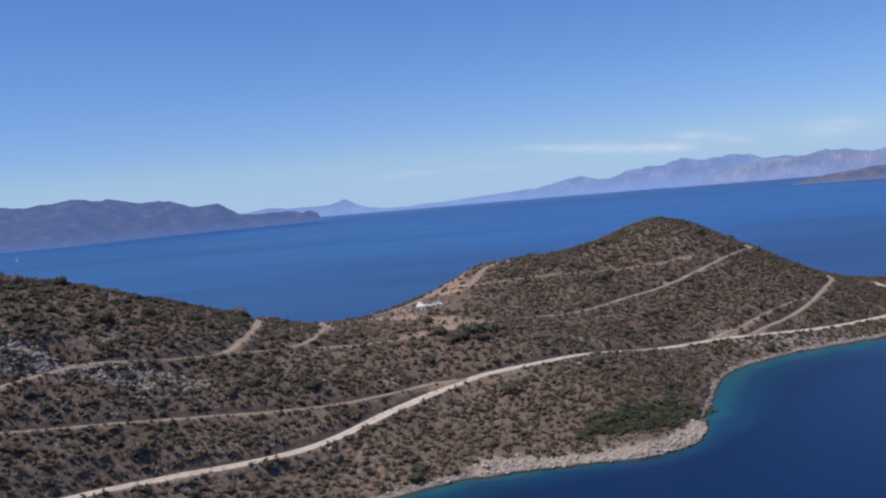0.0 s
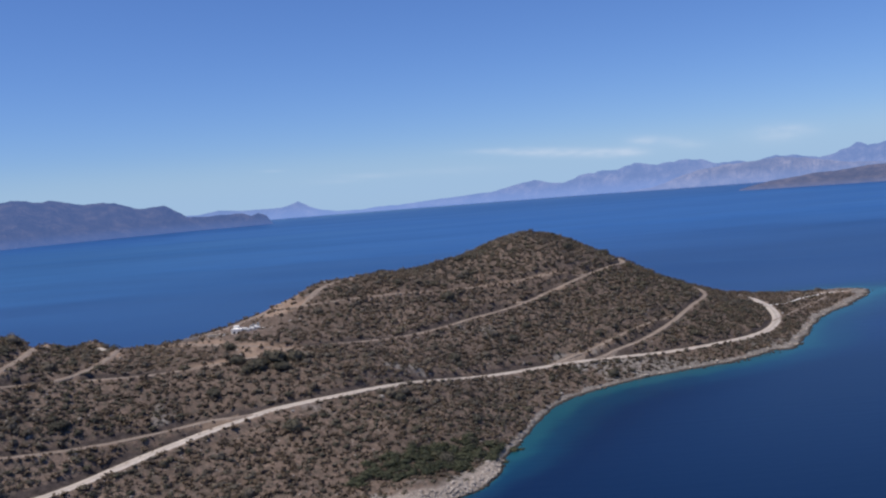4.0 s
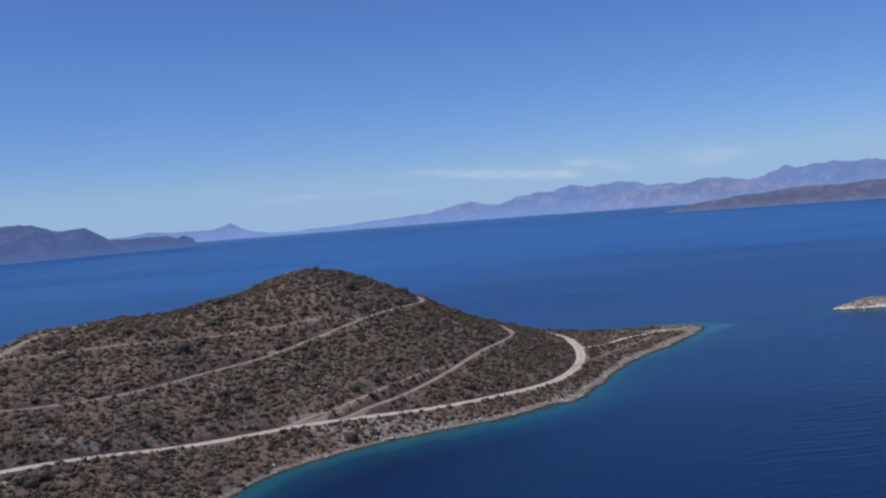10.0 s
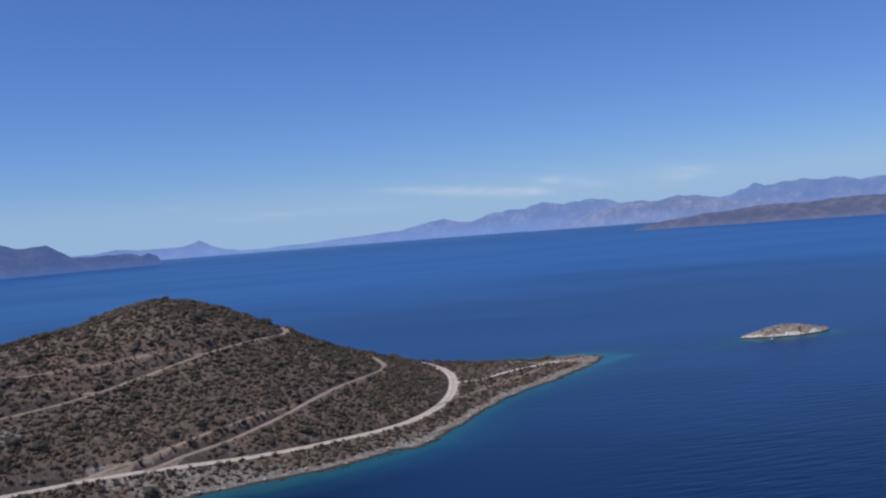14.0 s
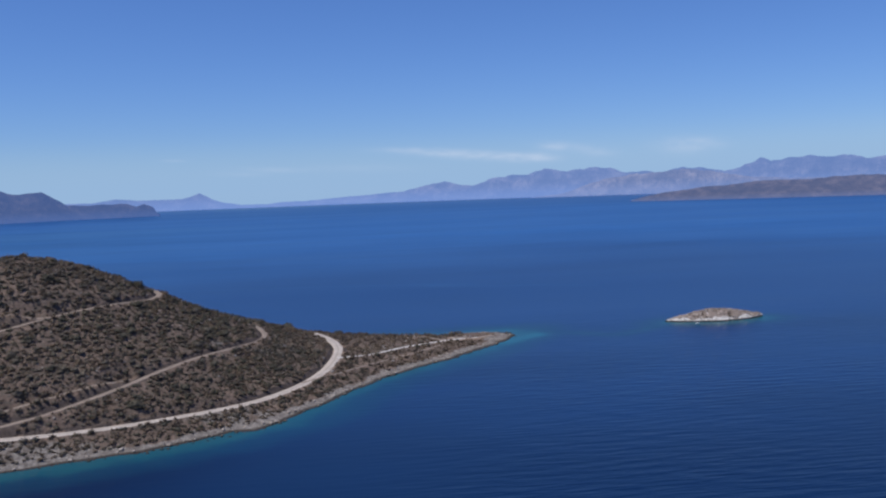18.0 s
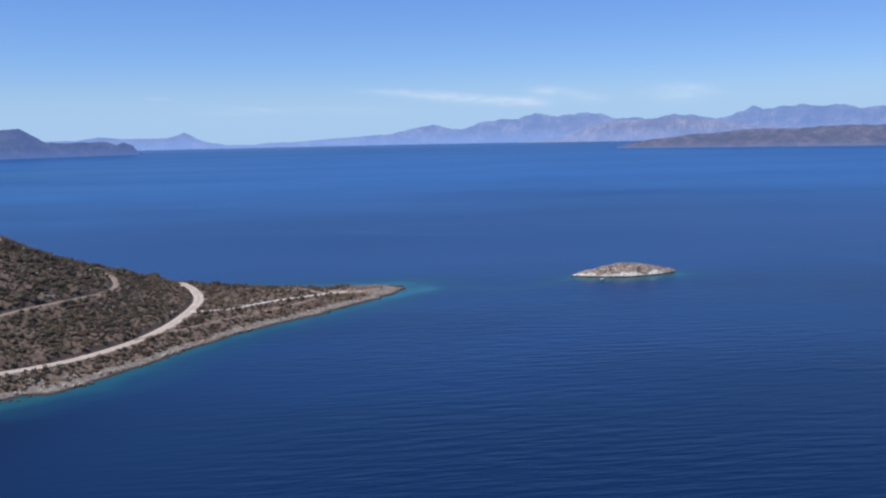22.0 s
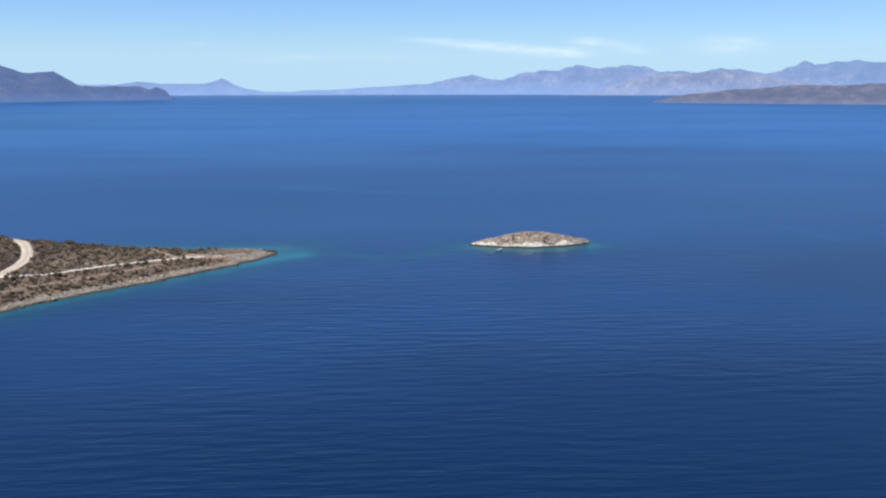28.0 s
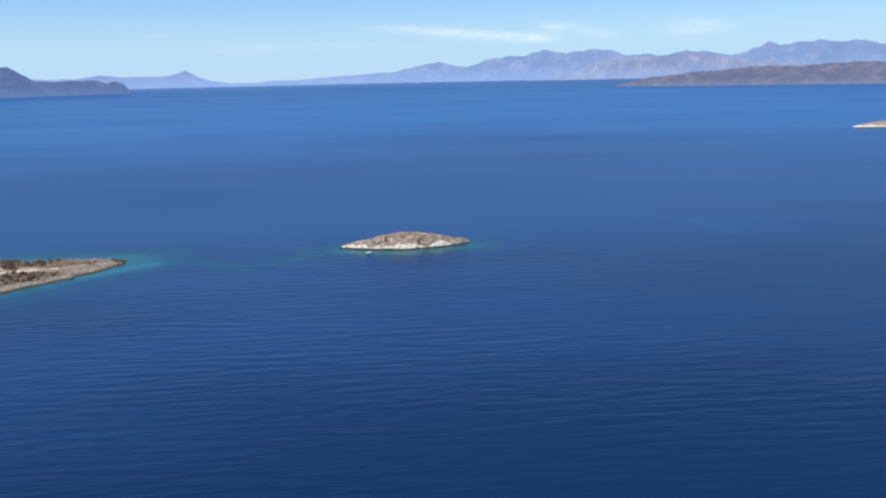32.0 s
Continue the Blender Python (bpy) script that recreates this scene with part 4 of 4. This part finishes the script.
for shapes, cell, share, mean, spread_, words in ((BUSHES, 2.05, 0.84, -0.24, 0.30, ""), (DWARFS, 1.15, 0.58, -0.95, 0.36, "low ")):
    x, y, z, along_cape = scrub_places(cell, r_scrub, 1.1, 0.9)
    keep = r_scrub.random(len(x)) < cover(x, y) * share
    x, y, z, along_cape = x[keep], y[keep], z[keep], along_cape[keep]
    size = (1 - 0.45 * smooth(325, 365, along_cape)) * np.clip(r_scrub.lognormal(mean, spread_, len(x)), 0.22, 1.5) * (0.75 + 0.25 * smooth(1, 6, z))
    green = value_noise(x, y, 1 / 22, 81) + r_scrub.uniform(-0.35, 0.35, len(x)) + 0.35 * smooth(250, 300, along_cape) + 0.35 * smooth(80, 45, along_cape)
    for name, pick, mat, text in (("scrub_grey", green < 0.6, LEAF_GREY, "grey-green maquis scrub scattered over the slopes"), ("scrub_green", green >= 0.6, LEAF_GREEN, "dark green maquis scrub scattered over the slopes")):
        me = scatter_mesh(name, shapes, x[pick], y[pick], z[pick] - 0.1, size[pick], r_scrub, tall=r_scrub.uniform(0.62, 0.92, int(pick.sum())))
        setting(name, me, mat, words + text, "scrub", False, "stuff")

# a dense green thicket behind the beach
t = r_scrub.uniform(0, 2 * math.pi, 190)
q = np.sqrt(r_scrub.random(190))
q = q * (1 + 0.45 * np.sin(t * 3 + 1.0) * np.sin(t * 5))
x, y = 47.5 + q * (np.cos(t) * 16 - np.sin(t) * 2.5), 221.5 + q * (np.cos(t) * 7.5 + np.sin(t) * 6.5)
z = relief(x, y)
THICK = [bush_shape(r_scrub, 90, 0.18) for _ in range(5)]
me = scatter_mesh("thicket", THICK, x, y, z - 0.1, r_scrub.uniform(0.8, 1.6, 190), r_scrub, tall=r_scrub.uniform(0.7, 1.0, 190))
setting("thicket", me, LEAF_THICKET, "dense dark green thicket behind the stony beach", "thicket", False, "stuff")

TUFTS = [bush_shape(r_scrub, 6, 0.55, BALL_0, 0.5) for _ in range(6)]
x, y, z, d = open_ground(105000, r_scrub, 0.9, 99, 0.2)
keep = r_scrub.random(len(x)) < 0.7 * (1 - 0.75 * clearing(x, y)) * np.where(to_su(x, y)[1] > 70, 0.35, 1)
x, y, z = x[keep], y[keep], z[keep]
me = scatter_mesh("dry_grass", TUFTS, x, y, z - 0.05, np.clip(r_scrub.lognormal(-0.82, 0.4, len(x)), 0.2, 0.95), r_scrub)
setting("dry_grass", me, LEAF_DRY, "dry brown tufts and dwarf shrubs between the bushes", "dry grass", False, "stuff")

# ---- stones ----
r_stone = np.random.default_rng(33)
STONES = [stone_shape(r_stone) for _ in range(10)]
x, y, z, d = open_ground(90000, r_stone, -0.5, 2.4, 0.5)
keep = r_stone.random(len(x)) < smooth(1.2, 0.5, z) * 0.55
x, y, z = x[keep], y[keep], z[keep]
at = BEACH[r_stone.integers(0, len(BEACH), 1700), :2]
bx, by = (at + r_stone.normal(0, 2.0, (1700, 2))).T
bz = relief(bx, by)
on = (bz > -0.35) & (bz < 2.2)
x, y, z = np.concatenate([x, bx[on]]), np.concatenate([y, by[on]]), np.concatenate([z, bz[on]])
me = scatter_mesh("shore_rocks", STONES, x, y, z - 0.05, np.clip(r_stone.lognormal(-1.05, 0.42, len(x)), 0.16, 0.95), r_stone)
setting("shore_rocks", me, ROCK, "broken pale limestone rocks along the waterline", "rocks", False, "stuff")
x, y, z, d = open_ground(60000, r_stone, 1.5, 99, 0.3)
patch = 0.35 + fractal(x, y, 1 / 24, 4, 91) * 1.6 + 2.2 * np.exp(-(((x + 92) / 14) ** 2 + ((y - 189) / 7) ** 2)) + 2.0 * np.exp(-(((x + 71) / 11) ** 2 + ((y - 199) / 5) ** 2)) + 0.7 * smooth(3, 0.8, d) * (x < 40) + 0.6 * np.exp(-(((x - 113) / 7) ** 2 + ((y - 376) / 4) ** 2)) + 1.2 * np.exp(-(((x - 42) / 13) ** 2 + ((y - 270) / 5) ** 2)) + 1.2 * np.exp(-(((x - 18) / 11) ** 2 + ((y - 238) / 4) ** 2))
keep = r_stone.random(len(x)) < np.clip(patch, 0.03, 0.9) * 0.45
x, y, z = x[keep], y[keep], z[keep]
q, t = np.sqrt(r_stone.random(5200)), r_stone.uniform(0, 2 * math.pi, 5200)
left = r_stone.random(5200) < 0.6
sx = np.where(left, -93 + 15 * q * np.cos(t), -71 + 12 * q * np.cos(t))
sy = np.where(left, 187.5 + 6 * q * np.sin(t), 199 + 4 * q * np.sin(t)) + np.where(left, 0.45 * (sx + 93), 0.6 * (sx + 71))
sz, sd, _ = relief(sx, sy, True)
on = sd > 0.3
x, y, z = np.concatenate([x, sx[on]]), np.concatenate([y, sy[on]]), np.concatenate([z, sz[on]])
me = scatter_mesh("hill_stones", STONES, x, y, z - 0.08, np.clip(r_stone.lognormal(-1.15, 0.45, len(x)), 0.12, 1.0), r_stone)
setting("hill_stones", me, ROCK_GREY, "grey limestone stones lying on the slopes", "stones", False, "stuff")


# islet: scattered stones and low bushes on its crown
r_isl = np.random.default_rng(91)
a, b = r_isl.uniform(-0.97, 0.97, 900), r_isl.uniform(-1.0, 0.95, 900)
half = 8.0 * (1 - np.abs(a) ** 1.7) ** 0.85
x, y = 369.5 + a * 23.3, 466.0 + b * half
z = 4.5 * (1 - np.abs(a - 0.05) ** 1.5 / 1.1) * np.clip((1 - np.abs(b)) * 1.25, 0, 1) ** 0.75
low = r_isl.random(900) < 0.62
me = scatter_mesh("islet_stones", STONES, x[low], y[low], z[low] + 0.1, np.clip(r_isl.lognormal(-1.3, 0.45, int(low.sum())), 0.12, 0.7), r_isl)
setting("islet_stones", me, ROCK, "pale broken rocks on the islet", "rocks", False, "stuff")
top = (~low) & (z > 1.6)
me = scatter_mesh("islet_scrub", BUSHES, x[top], y[top], z[top] - 0.1, r_isl.uniform(0.25, 0.62, int(top.sum())), r_isl, tall=np.full(int(top.sum()), 0.7))
setting("islet_scrub", me, LEAF_DRY, "brown low scrub on the islet", "scrub", False, "stuff")


# ---- single things ----
def part(name, me, mat, parent, label=""):
    ob = new(name, me)
    if not me.materials:
        me.materials.append(mat)
    ob.parent = parent
    return tagged(ob, label) if label else ob


def tri_mesh(name, v, fc):
    return sheet(name, np.asarray(v, float), np.asarray(fc))


def trunk_shape(r, height, stems):
    """A few bent tapering stems from one foot."""
    vs, fs, base = [], [], 0
    for k in range(stems):
        t = 2 * math.pi * k / stems + r.uniform(-0.4, 0.4)
        lean = r.uniform(0.25, 0.6)
        for j in range(4):
            f = j / 3
            c = np.array((math.cos(t) * lean * f * height, math.sin(t) * lean * f * height, height * f - 0.2))
            rad = 0.10 * height * (1 - 0.75 * f) * 0.8
            for q in range(5):
                vs.append(c + rad * np.array((math.cos(q * 1.2566), math.sin(q * 1.2566), 0)))
        for j in range(3):
            for q in range(5):
                a0, a1 = base + j * 5 + q, base + j * 5 + (q + 1) % 5
                fs += [(a0, a1, a1 + 5), (a0, a1 + 5, a0 + 5)]
        base += 20
    return np.array(vs), np.array(fs)


r_big = np.random.default_rng(55)
SHRUBS = []
for mat, label, scale in ((LEAF_GREEN, "dark green rounded wild olive shrub on the stony slope", 1.75), (LEAF_GREEN, "broad dark green mastic shrub on the slope", 2.1), (LEAF_GREY, "grey-green kermes oak shrub on dry ground", 1.6), (LEAF_GREY, "grey-green spreading shrub beside a dirt track", 1.9), (LEAF_GREEN, "tall dark green carob shrub above the shore", 2.3)):
    foot = tagged(new("shrub"), label, "shrub", "large shrubs on the slopes")
    v, fc = bush_shape(r_big, 150, 0.17, BALL_2)
    part("crown", tri_mesh("crown", v * scale, fc), mat, foot)
    v, fc = trunk_shape(r_big, scale * 0.75, 4)
    part("trunk", tri_mesh("trunk", v, fc), BARK, foot)
    SHRUBS.append(foot)
x, y, z, d = open_ground(9000, r_big, 1.6, 60, 2.2)
weight = cover(x, y) * (1 - 0.8 * smooth(330, 370, to_su(x, y)[0])) * (1 + 2.2 * np.exp(-(((x + 5) / 22) ** 2 + ((y - 258) / 6) ** 2)) + 1.2 * smooth(5, 2, z) + 0.8 * np.exp(-(((x - 65) / 22) ** 2 + ((y - 222) / 9) ** 2)))
keep = np.flatnonzero(r_big.random(len(x)) < weight * 0.16)[:285]
for n, i in enumerate(keep):
    k = r_big.uniform(0.45, 1.0)
    m = pose(x[i], y[i], z[i] - 0.15, 0, 0, r_big.uniform(0, 360)) @ Matrix.Diagonal((k, k, k * r_big.uniform(0.8, 1.05), 1))
    if n < len(SHRUBS):
        SHRUBS[n].matrix_basis = m
        SHRUBS[n].scale = (k, k, k)
    else:
        proto = SHRUBS[n % len(SHRUBS)]
        made = copy_thing(proto, pose(x[i], y[i], z[i] - 0.15, 0, 0, r_big.uniform(0, 360)))
        made.scale = (k, k, k * r_big.uniform(0.8, 1.05))

# a clump of big shrubs below the house, and low ones along the white path
spots = [(-3.7, 258.7, 1.15), (2.0, 255.3, 1.3), (7.1, 259.4, 1.2), (11.4, 261.3, 1.2), (7.6, 255.1, 1.0), (-7.5, 268.1, 0.7), (-17.4, 255.1, 0.8), (-1.0, 254.0, 0.9)]
way = LINES["path_cape"]
for j in range(7, len(way) - 6, 2):
    if r_big.random() < 0.75:
        run = way[j + 1, :2] - way[j - 1, :2]
        run = run / np.linalg.norm(run)
        spots.append((way[j, 0] + run[1] * r_big.uniform(1.2, 2.0), way[j, 1] - run[0] * r_big.uniform(1.2, 2.0), r_big.uniform(0.28, 0.5)))
for n, (sx, sy, k) in enumerate(spots):
    made = copy_thing(SHRUBS[(0, 1, 4)[n % 3]], pose(sx, sy, float(relief(np.array([sx]), np.array([sy]))[0]) - 0.15, 0, 0, r_big.uniform(0, 360)))
    made.scale = (k, k, k * 0.9)

# larger boulders along the shore
r_rock = np.random.default_rng(77)
x, y, z, d = open_ground(60000, r_rock, -0.2, 1.6, 1.0)
keep = np.flatnonzero((z < 1.0) & (to_su(x, y)[0] < 395))[:150]
ROCK_SHAPES = []
for _ in range(6):
    v, fc = stone_shape(r_rock, BALL_2)
    me = tri_mesh("boulder", v, fc)
    me.materials.append(ROCK)
    ROCK_SHAPES.append(me)
for n, i in enumerate(keep):
    k = r_rock.uniform(0.35, 0.85)
    ob = tagged(new("boulder", ROCK_SHAPES[n % 6]), "pale weathered limestone boulder at the water's edge", "boulder", "boulders along the shore")
    ob.matrix_basis = pose(x[i], y[i], z[i] + 0.1, r_rock.uniform(-15, 15), r_rock.uniform(-15, 15), r_rock.uniform(0, 360)) @ Matrix.Diagonal((k, k, k, 1))


# pale boulders pushed to the lower edge of the coast road
way = LINES["road_coast"]
for n in range(16):
    j = int(np.argmin(np.hypot(way[:, 0] - r_rock.uniform(18, 66), way[:, 1] - 262)))
    run = way[j + 1, :2] - way[j - 1, :2]
    run = run / np.linalg.norm(run)
    side = r_rock.uniform(2.3, 3.4)
    bx, by = way[j, 0] + run[1] * side, way[j, 1] - run[0] * side
    k = r_rock.uniform(0.3, 0.6)
    ob = tagged(new("boulder", ROCK_SHAPES[n % 6]), "pale limestone boulder on the edge of the dirt road", "boulder", "boulders beside the road")
    ob.matrix_basis = pose(bx, by, float(relief(np.array([bx]), np.array([by]))[0]) + k * 0.25, r_rock.uniform(-15, 15), r_rock.uniform(-15, 15), r_rock.uniform(0, 360)) @ Matrix.Diagonal((k, k, k, 1))


# a few pale blocks left where the path ends
for n, (bx, by) in enumerate(((252.5, 446.5), (254.6, 445.4), (257.3, 444.6), (259.0, 443.2), (263.5, 447.8))):
    k = r_rock.uniform(0.4, 0.65)
    ob = tagged(new("boulder", ROCK_SHAPES[n % 6]), "pale limestone block lying where the white path ends", "boulder", "blocks at the end of the path")
    ob.matrix_basis = pose(bx, by, float(relief(np.array([bx]), np.array([by]))[0]) + k * 0.3, r_rock.uniform(-15, 15), r_rock.uniform(-15, 15), r_rock.uniform(0, 360)) @ Matrix.Diagonal((k, k, k, 1))


# ---- the house on the saddle ----
def box_mesh(name, boxes, bevel=0.04):
    """Blocks of one material: (x0, y0, z0, x1, y1, z1) each, with eased edges."""
    bm = bmesh.new()
    for x0, y0, z0, x1, y1, z1 in boxes:
        g = bmesh.ops.create_cube(bm, size=1.0)["verts"]
        bmesh.ops.transform(bm, verts=g, matrix=Matrix.Translation(((x0 + x1) / 2, (y0 + y1) / 2, (z0 + z1) / 2)) @ Matrix.Diagonal((x1 - x0, y1 - y0, z1 - z0, 1)))
    bmesh.ops.bevel(bm, geom=bm.edges[:], offset=bevel, segments=1, affect="EDGES")
    me = bpy.data.meshes.new(name)
    bm.to_mesh(me)
    bm.free()
    return me


def house():
    """Local axes: x along the front, y to the back; the front looks down to the bay."""
    base = float(relief(np.array([-11.0]), np.array([292.0]))[0])
    foot = tagged(new("house"), "small whitewashed house with a half-ruined long wing on the saddle", "house")
    foot.matrix_basis = pose(-10.3, 292.4, base - 0.55, 0, 0, -8) @ Matrix.Scale(0.86, 4)
    t = 0.3
    # the low square block that still has its roof, with a door and a window in its front
    wing = part("wing", box_mesh("wing", [(-1.9, -1.8, 0, -1.2, -1.8 + t, 2.6), (-0.35, -1.8, 0, 0.4, -1.8 + t, 2.6), (-1.2, -1.8, 2.0, -0.35, -1.8 + t, 2.6), (0.4, -1.8, 0, 1.2, -1.8 + t, 0.9), (0.4, -1.8, 1.9, 1.2, -1.8 + t, 2.6), (1.2, -1.8, 0, 1.7, -1.8 + t, 2.6), (-1.9, -1.5, 0, -1.6, 1.6, 2.6), (1.4, -1.5, 0, 1.7, 1.6, 2.6), (-1.6, 1.3, 0, 1.4, 1.6, 2.6)]), WHITEWASH, foot)
    part("roof", box_mesh("roof", [(-2.0, -1.9, 2.6, 1.8, 1.7, 2.8)]), WHITEWASH, wing, "flat white roof slab")
    part("door", box_mesh("door", [(-1.18, -1.68, 0.05, -0.37, -1.62, 1.98)], 0.01), DARK_OPENING, wing, "dark door")
    part("window", box_mesh("window", [(0.42, -1.68, 0.92, 1.18, -1.62, 1.88)], 0.01), DARK_OPENING, wing, "dark window")
    # a smaller raised room behind its corner
    room = part("upper_room", box_mesh("upper_room", [(-1.6, 0.2, 2.8, 0.1, 0.45, 3.6), (-1.6, 1.5, 2.8, 0.1, 1.75, 3.6), (-1.6, 0.45, 2.8, -1.35, 1.5, 3.6), (-0.15, 0.45, 2.8, 0.1, 1.5, 3.6)]), WHITEWASH, foot)
    part("roof", box_mesh("roof", [(-1.62, 0.18, 3.6, 0.12, 1.77, 3.72)]), WHITEWASH, room, "small white roof slab")
    # the unroofed wing: walls that step down, shaded fronts painted grey, lit tops white
    heights = [(1.9, 3.1, 2.5), (3.1, 4.1, 2.2), (4.1, 5.0, 2.7), (5.0, 5.9, 2.4), (5.9, 6.8, 3.1), (6.8, 7.9, 2.8), (7.9, 9.2, 2.3)]
    hall = part("hall", box_mesh("hall", [(x0, 0.6, 0, x1, 1.0, h) for x0, x1, h in heights] + [(x0, 4.0, 0.4, x1, 4.4, h + 0.9) for x0, x1, h in heights[1:5]] + [(8.8, 1.0, 0, 9.2, 4.2, 2.2)], 0.05), CONCRETE_AND_SHADE, foot, "walls of a roofless wing, coloured the grey of their shade")
    for x0, x1, h in heights:
        part("lit_top", box_mesh("lit_top", [(x0 + 0.02, 0.45, h - 0.35, x1 - 0.02, 1.5, h + 0.3)], 0.06), WHITEWASH, hall, "wall top with its sunlit white put into the colour")
    part("terrace_wall", box_mesh("terrace_wall", [(2.2, -1.6, -0.5, 5.2, -1.25, 0.9)]), WHITEWASH, foot, "low white terrace wall")
    for k in range(3):
        part("step", box_mesh("step", [(-1.3, -2.15 - 0.3 * k, -0.6, -0.2, -1.85 - 0.3 * k, 0.1 - 0.17 * k)], 0.02), CONCRETE_AND_SHADE, foot)


def walls_of(name, label, cx, cy, turn, boxes, mat, category):
    base = float(relief(np.array([cx]), np.array([cy]))[0])
    ob = new(name, box_mesh(name, boxes, 0.06))
    ob.data.materials.append(mat)
    ob.matrix_basis = pose(cx, cy, base - 0.4, 0, 0, turn)
    return tagged(ob, label, category)


house()
walls_of("ruined_hut", "roofless hut with low ochre broken walls", -17.4, 291.0, 6, [(-1.9, -1.0, 0, -1.3, -0.7, 1.3), (-1.3, -1.0, 0, -0.4, -0.7, 0.8), (0.3, -1.0, 0, 1.2, -0.7, 1.0), (1.2, -1.0, 0, 1.8, -0.7, 1.6), (-1.9, -0.7, 0, -1.6, 1.3, 1.2), (1.5, -0.7, 0, 1.8, 1.3, 1.5), (-1.6, 1.0, 0, 1.5, 1.3, 1.3)], PLASTER, "ruin")
# the tan cut-earth bank, blocked out with straight wall pieces
walls_of("tan_bank", "tan earth bank at the edge of a levelled plot", -24.5, 291.0, 4, [(-2.3, -0.3, 0, 0.4, 0.3, 1.15), (0.4, -0.3, 0, 2.3, 0.3, 1.45), (1.8, 0.3, 0, 2.3, 3.0, 1.3)], TAN_EARTH, "wall")
walls_of("garden_wall", "low broken white wall beside the house", -14.8, 290.6, 24, [(-1.0, -0.2, 0, 0.4, 0.2, 1.0), (0.4, -0.2, 0, 1.1, 0.2, 1.5)], WHITEWASH, "wall")


# ---- boats ----
def hull_mesh(name, length, beam, height):
    a, b = np.linspace(0, 1, 12), np.linspace(-1, 1, 9)
    def fn(t, v):
        w = beam / 2 * np.clip(np.sin(np.clip(t * 0.78 + 0.22, 0, 1) * math.pi) ** 0.7, 0.02, 1)
        return (t - 0.5) * length * -1, v * w, height * (np.abs(v) ** 2.2) * (1 + 0.25 * (1 - t)) - 0.15 * height, {}
    return grid_mesh(name, a, b, fn)


def sailing_boat():
    foot = tagged(new("sailing_boat"), "white sailing boat far out on the blue water", "boat")
    foot.matrix_basis = pose(-880, 1790, 0, 0, 0, 40)
    part("hull", hull_mesh("hull", 11.0, 3.4, 1.5), WHITEWASH, foot)
    part("deck", box_mesh("deck", [(-4.2, -1.2, 1.0, 4.2, 1.2, 1.25), (-1.5, -0.8, 1.25, 2.0, 0.8, 1.8)], 0.1), WHITEWASH, foot)
    part("mast", box_mesh("mast", [(0.6, -0.08, 1.2, 0.76, 0.08, 13.0)], 0.02), WHITEWASH, foot)
    v = np.array([(0.55, 0, 2.2), (-4.2, 0.5, 2.2), (0.55, 0, 12.6), (-1.6, 0.45, 6.5)])
    part("sail", tri_mesh("sail", v, [(0, 1, 3), (0, 3, 2)]), WHITEWASH, foot)


def small_boat():
    foot = tagged(new("rowing_boat"), "small white boat moored beside the islet", "boat")
    foot.matrix_basis = pose(356.5, 454.0, 0.0, 0, 0, 30)
    part("hull", hull_mesh("hull", 2.4, 1.0, 0.6), WHITEWASH, foot)
    part("bench", box_mesh("bench", [(-0.2, -0.4, 0.3, 0.1, 0.4, 0.36)], 0.02), BARK, foot)
    part("deck", box_mesh("deck", [(-1.0, -0.3, 0.38, -0.3, 0.3, 0.46), (0.3, -0.35, 0.38, 0.9, 0.35, 0.46)], 0.03), WHITEWASH, foot, "white painted foredeck and stern boards")


sailing_boat()
small_boat()
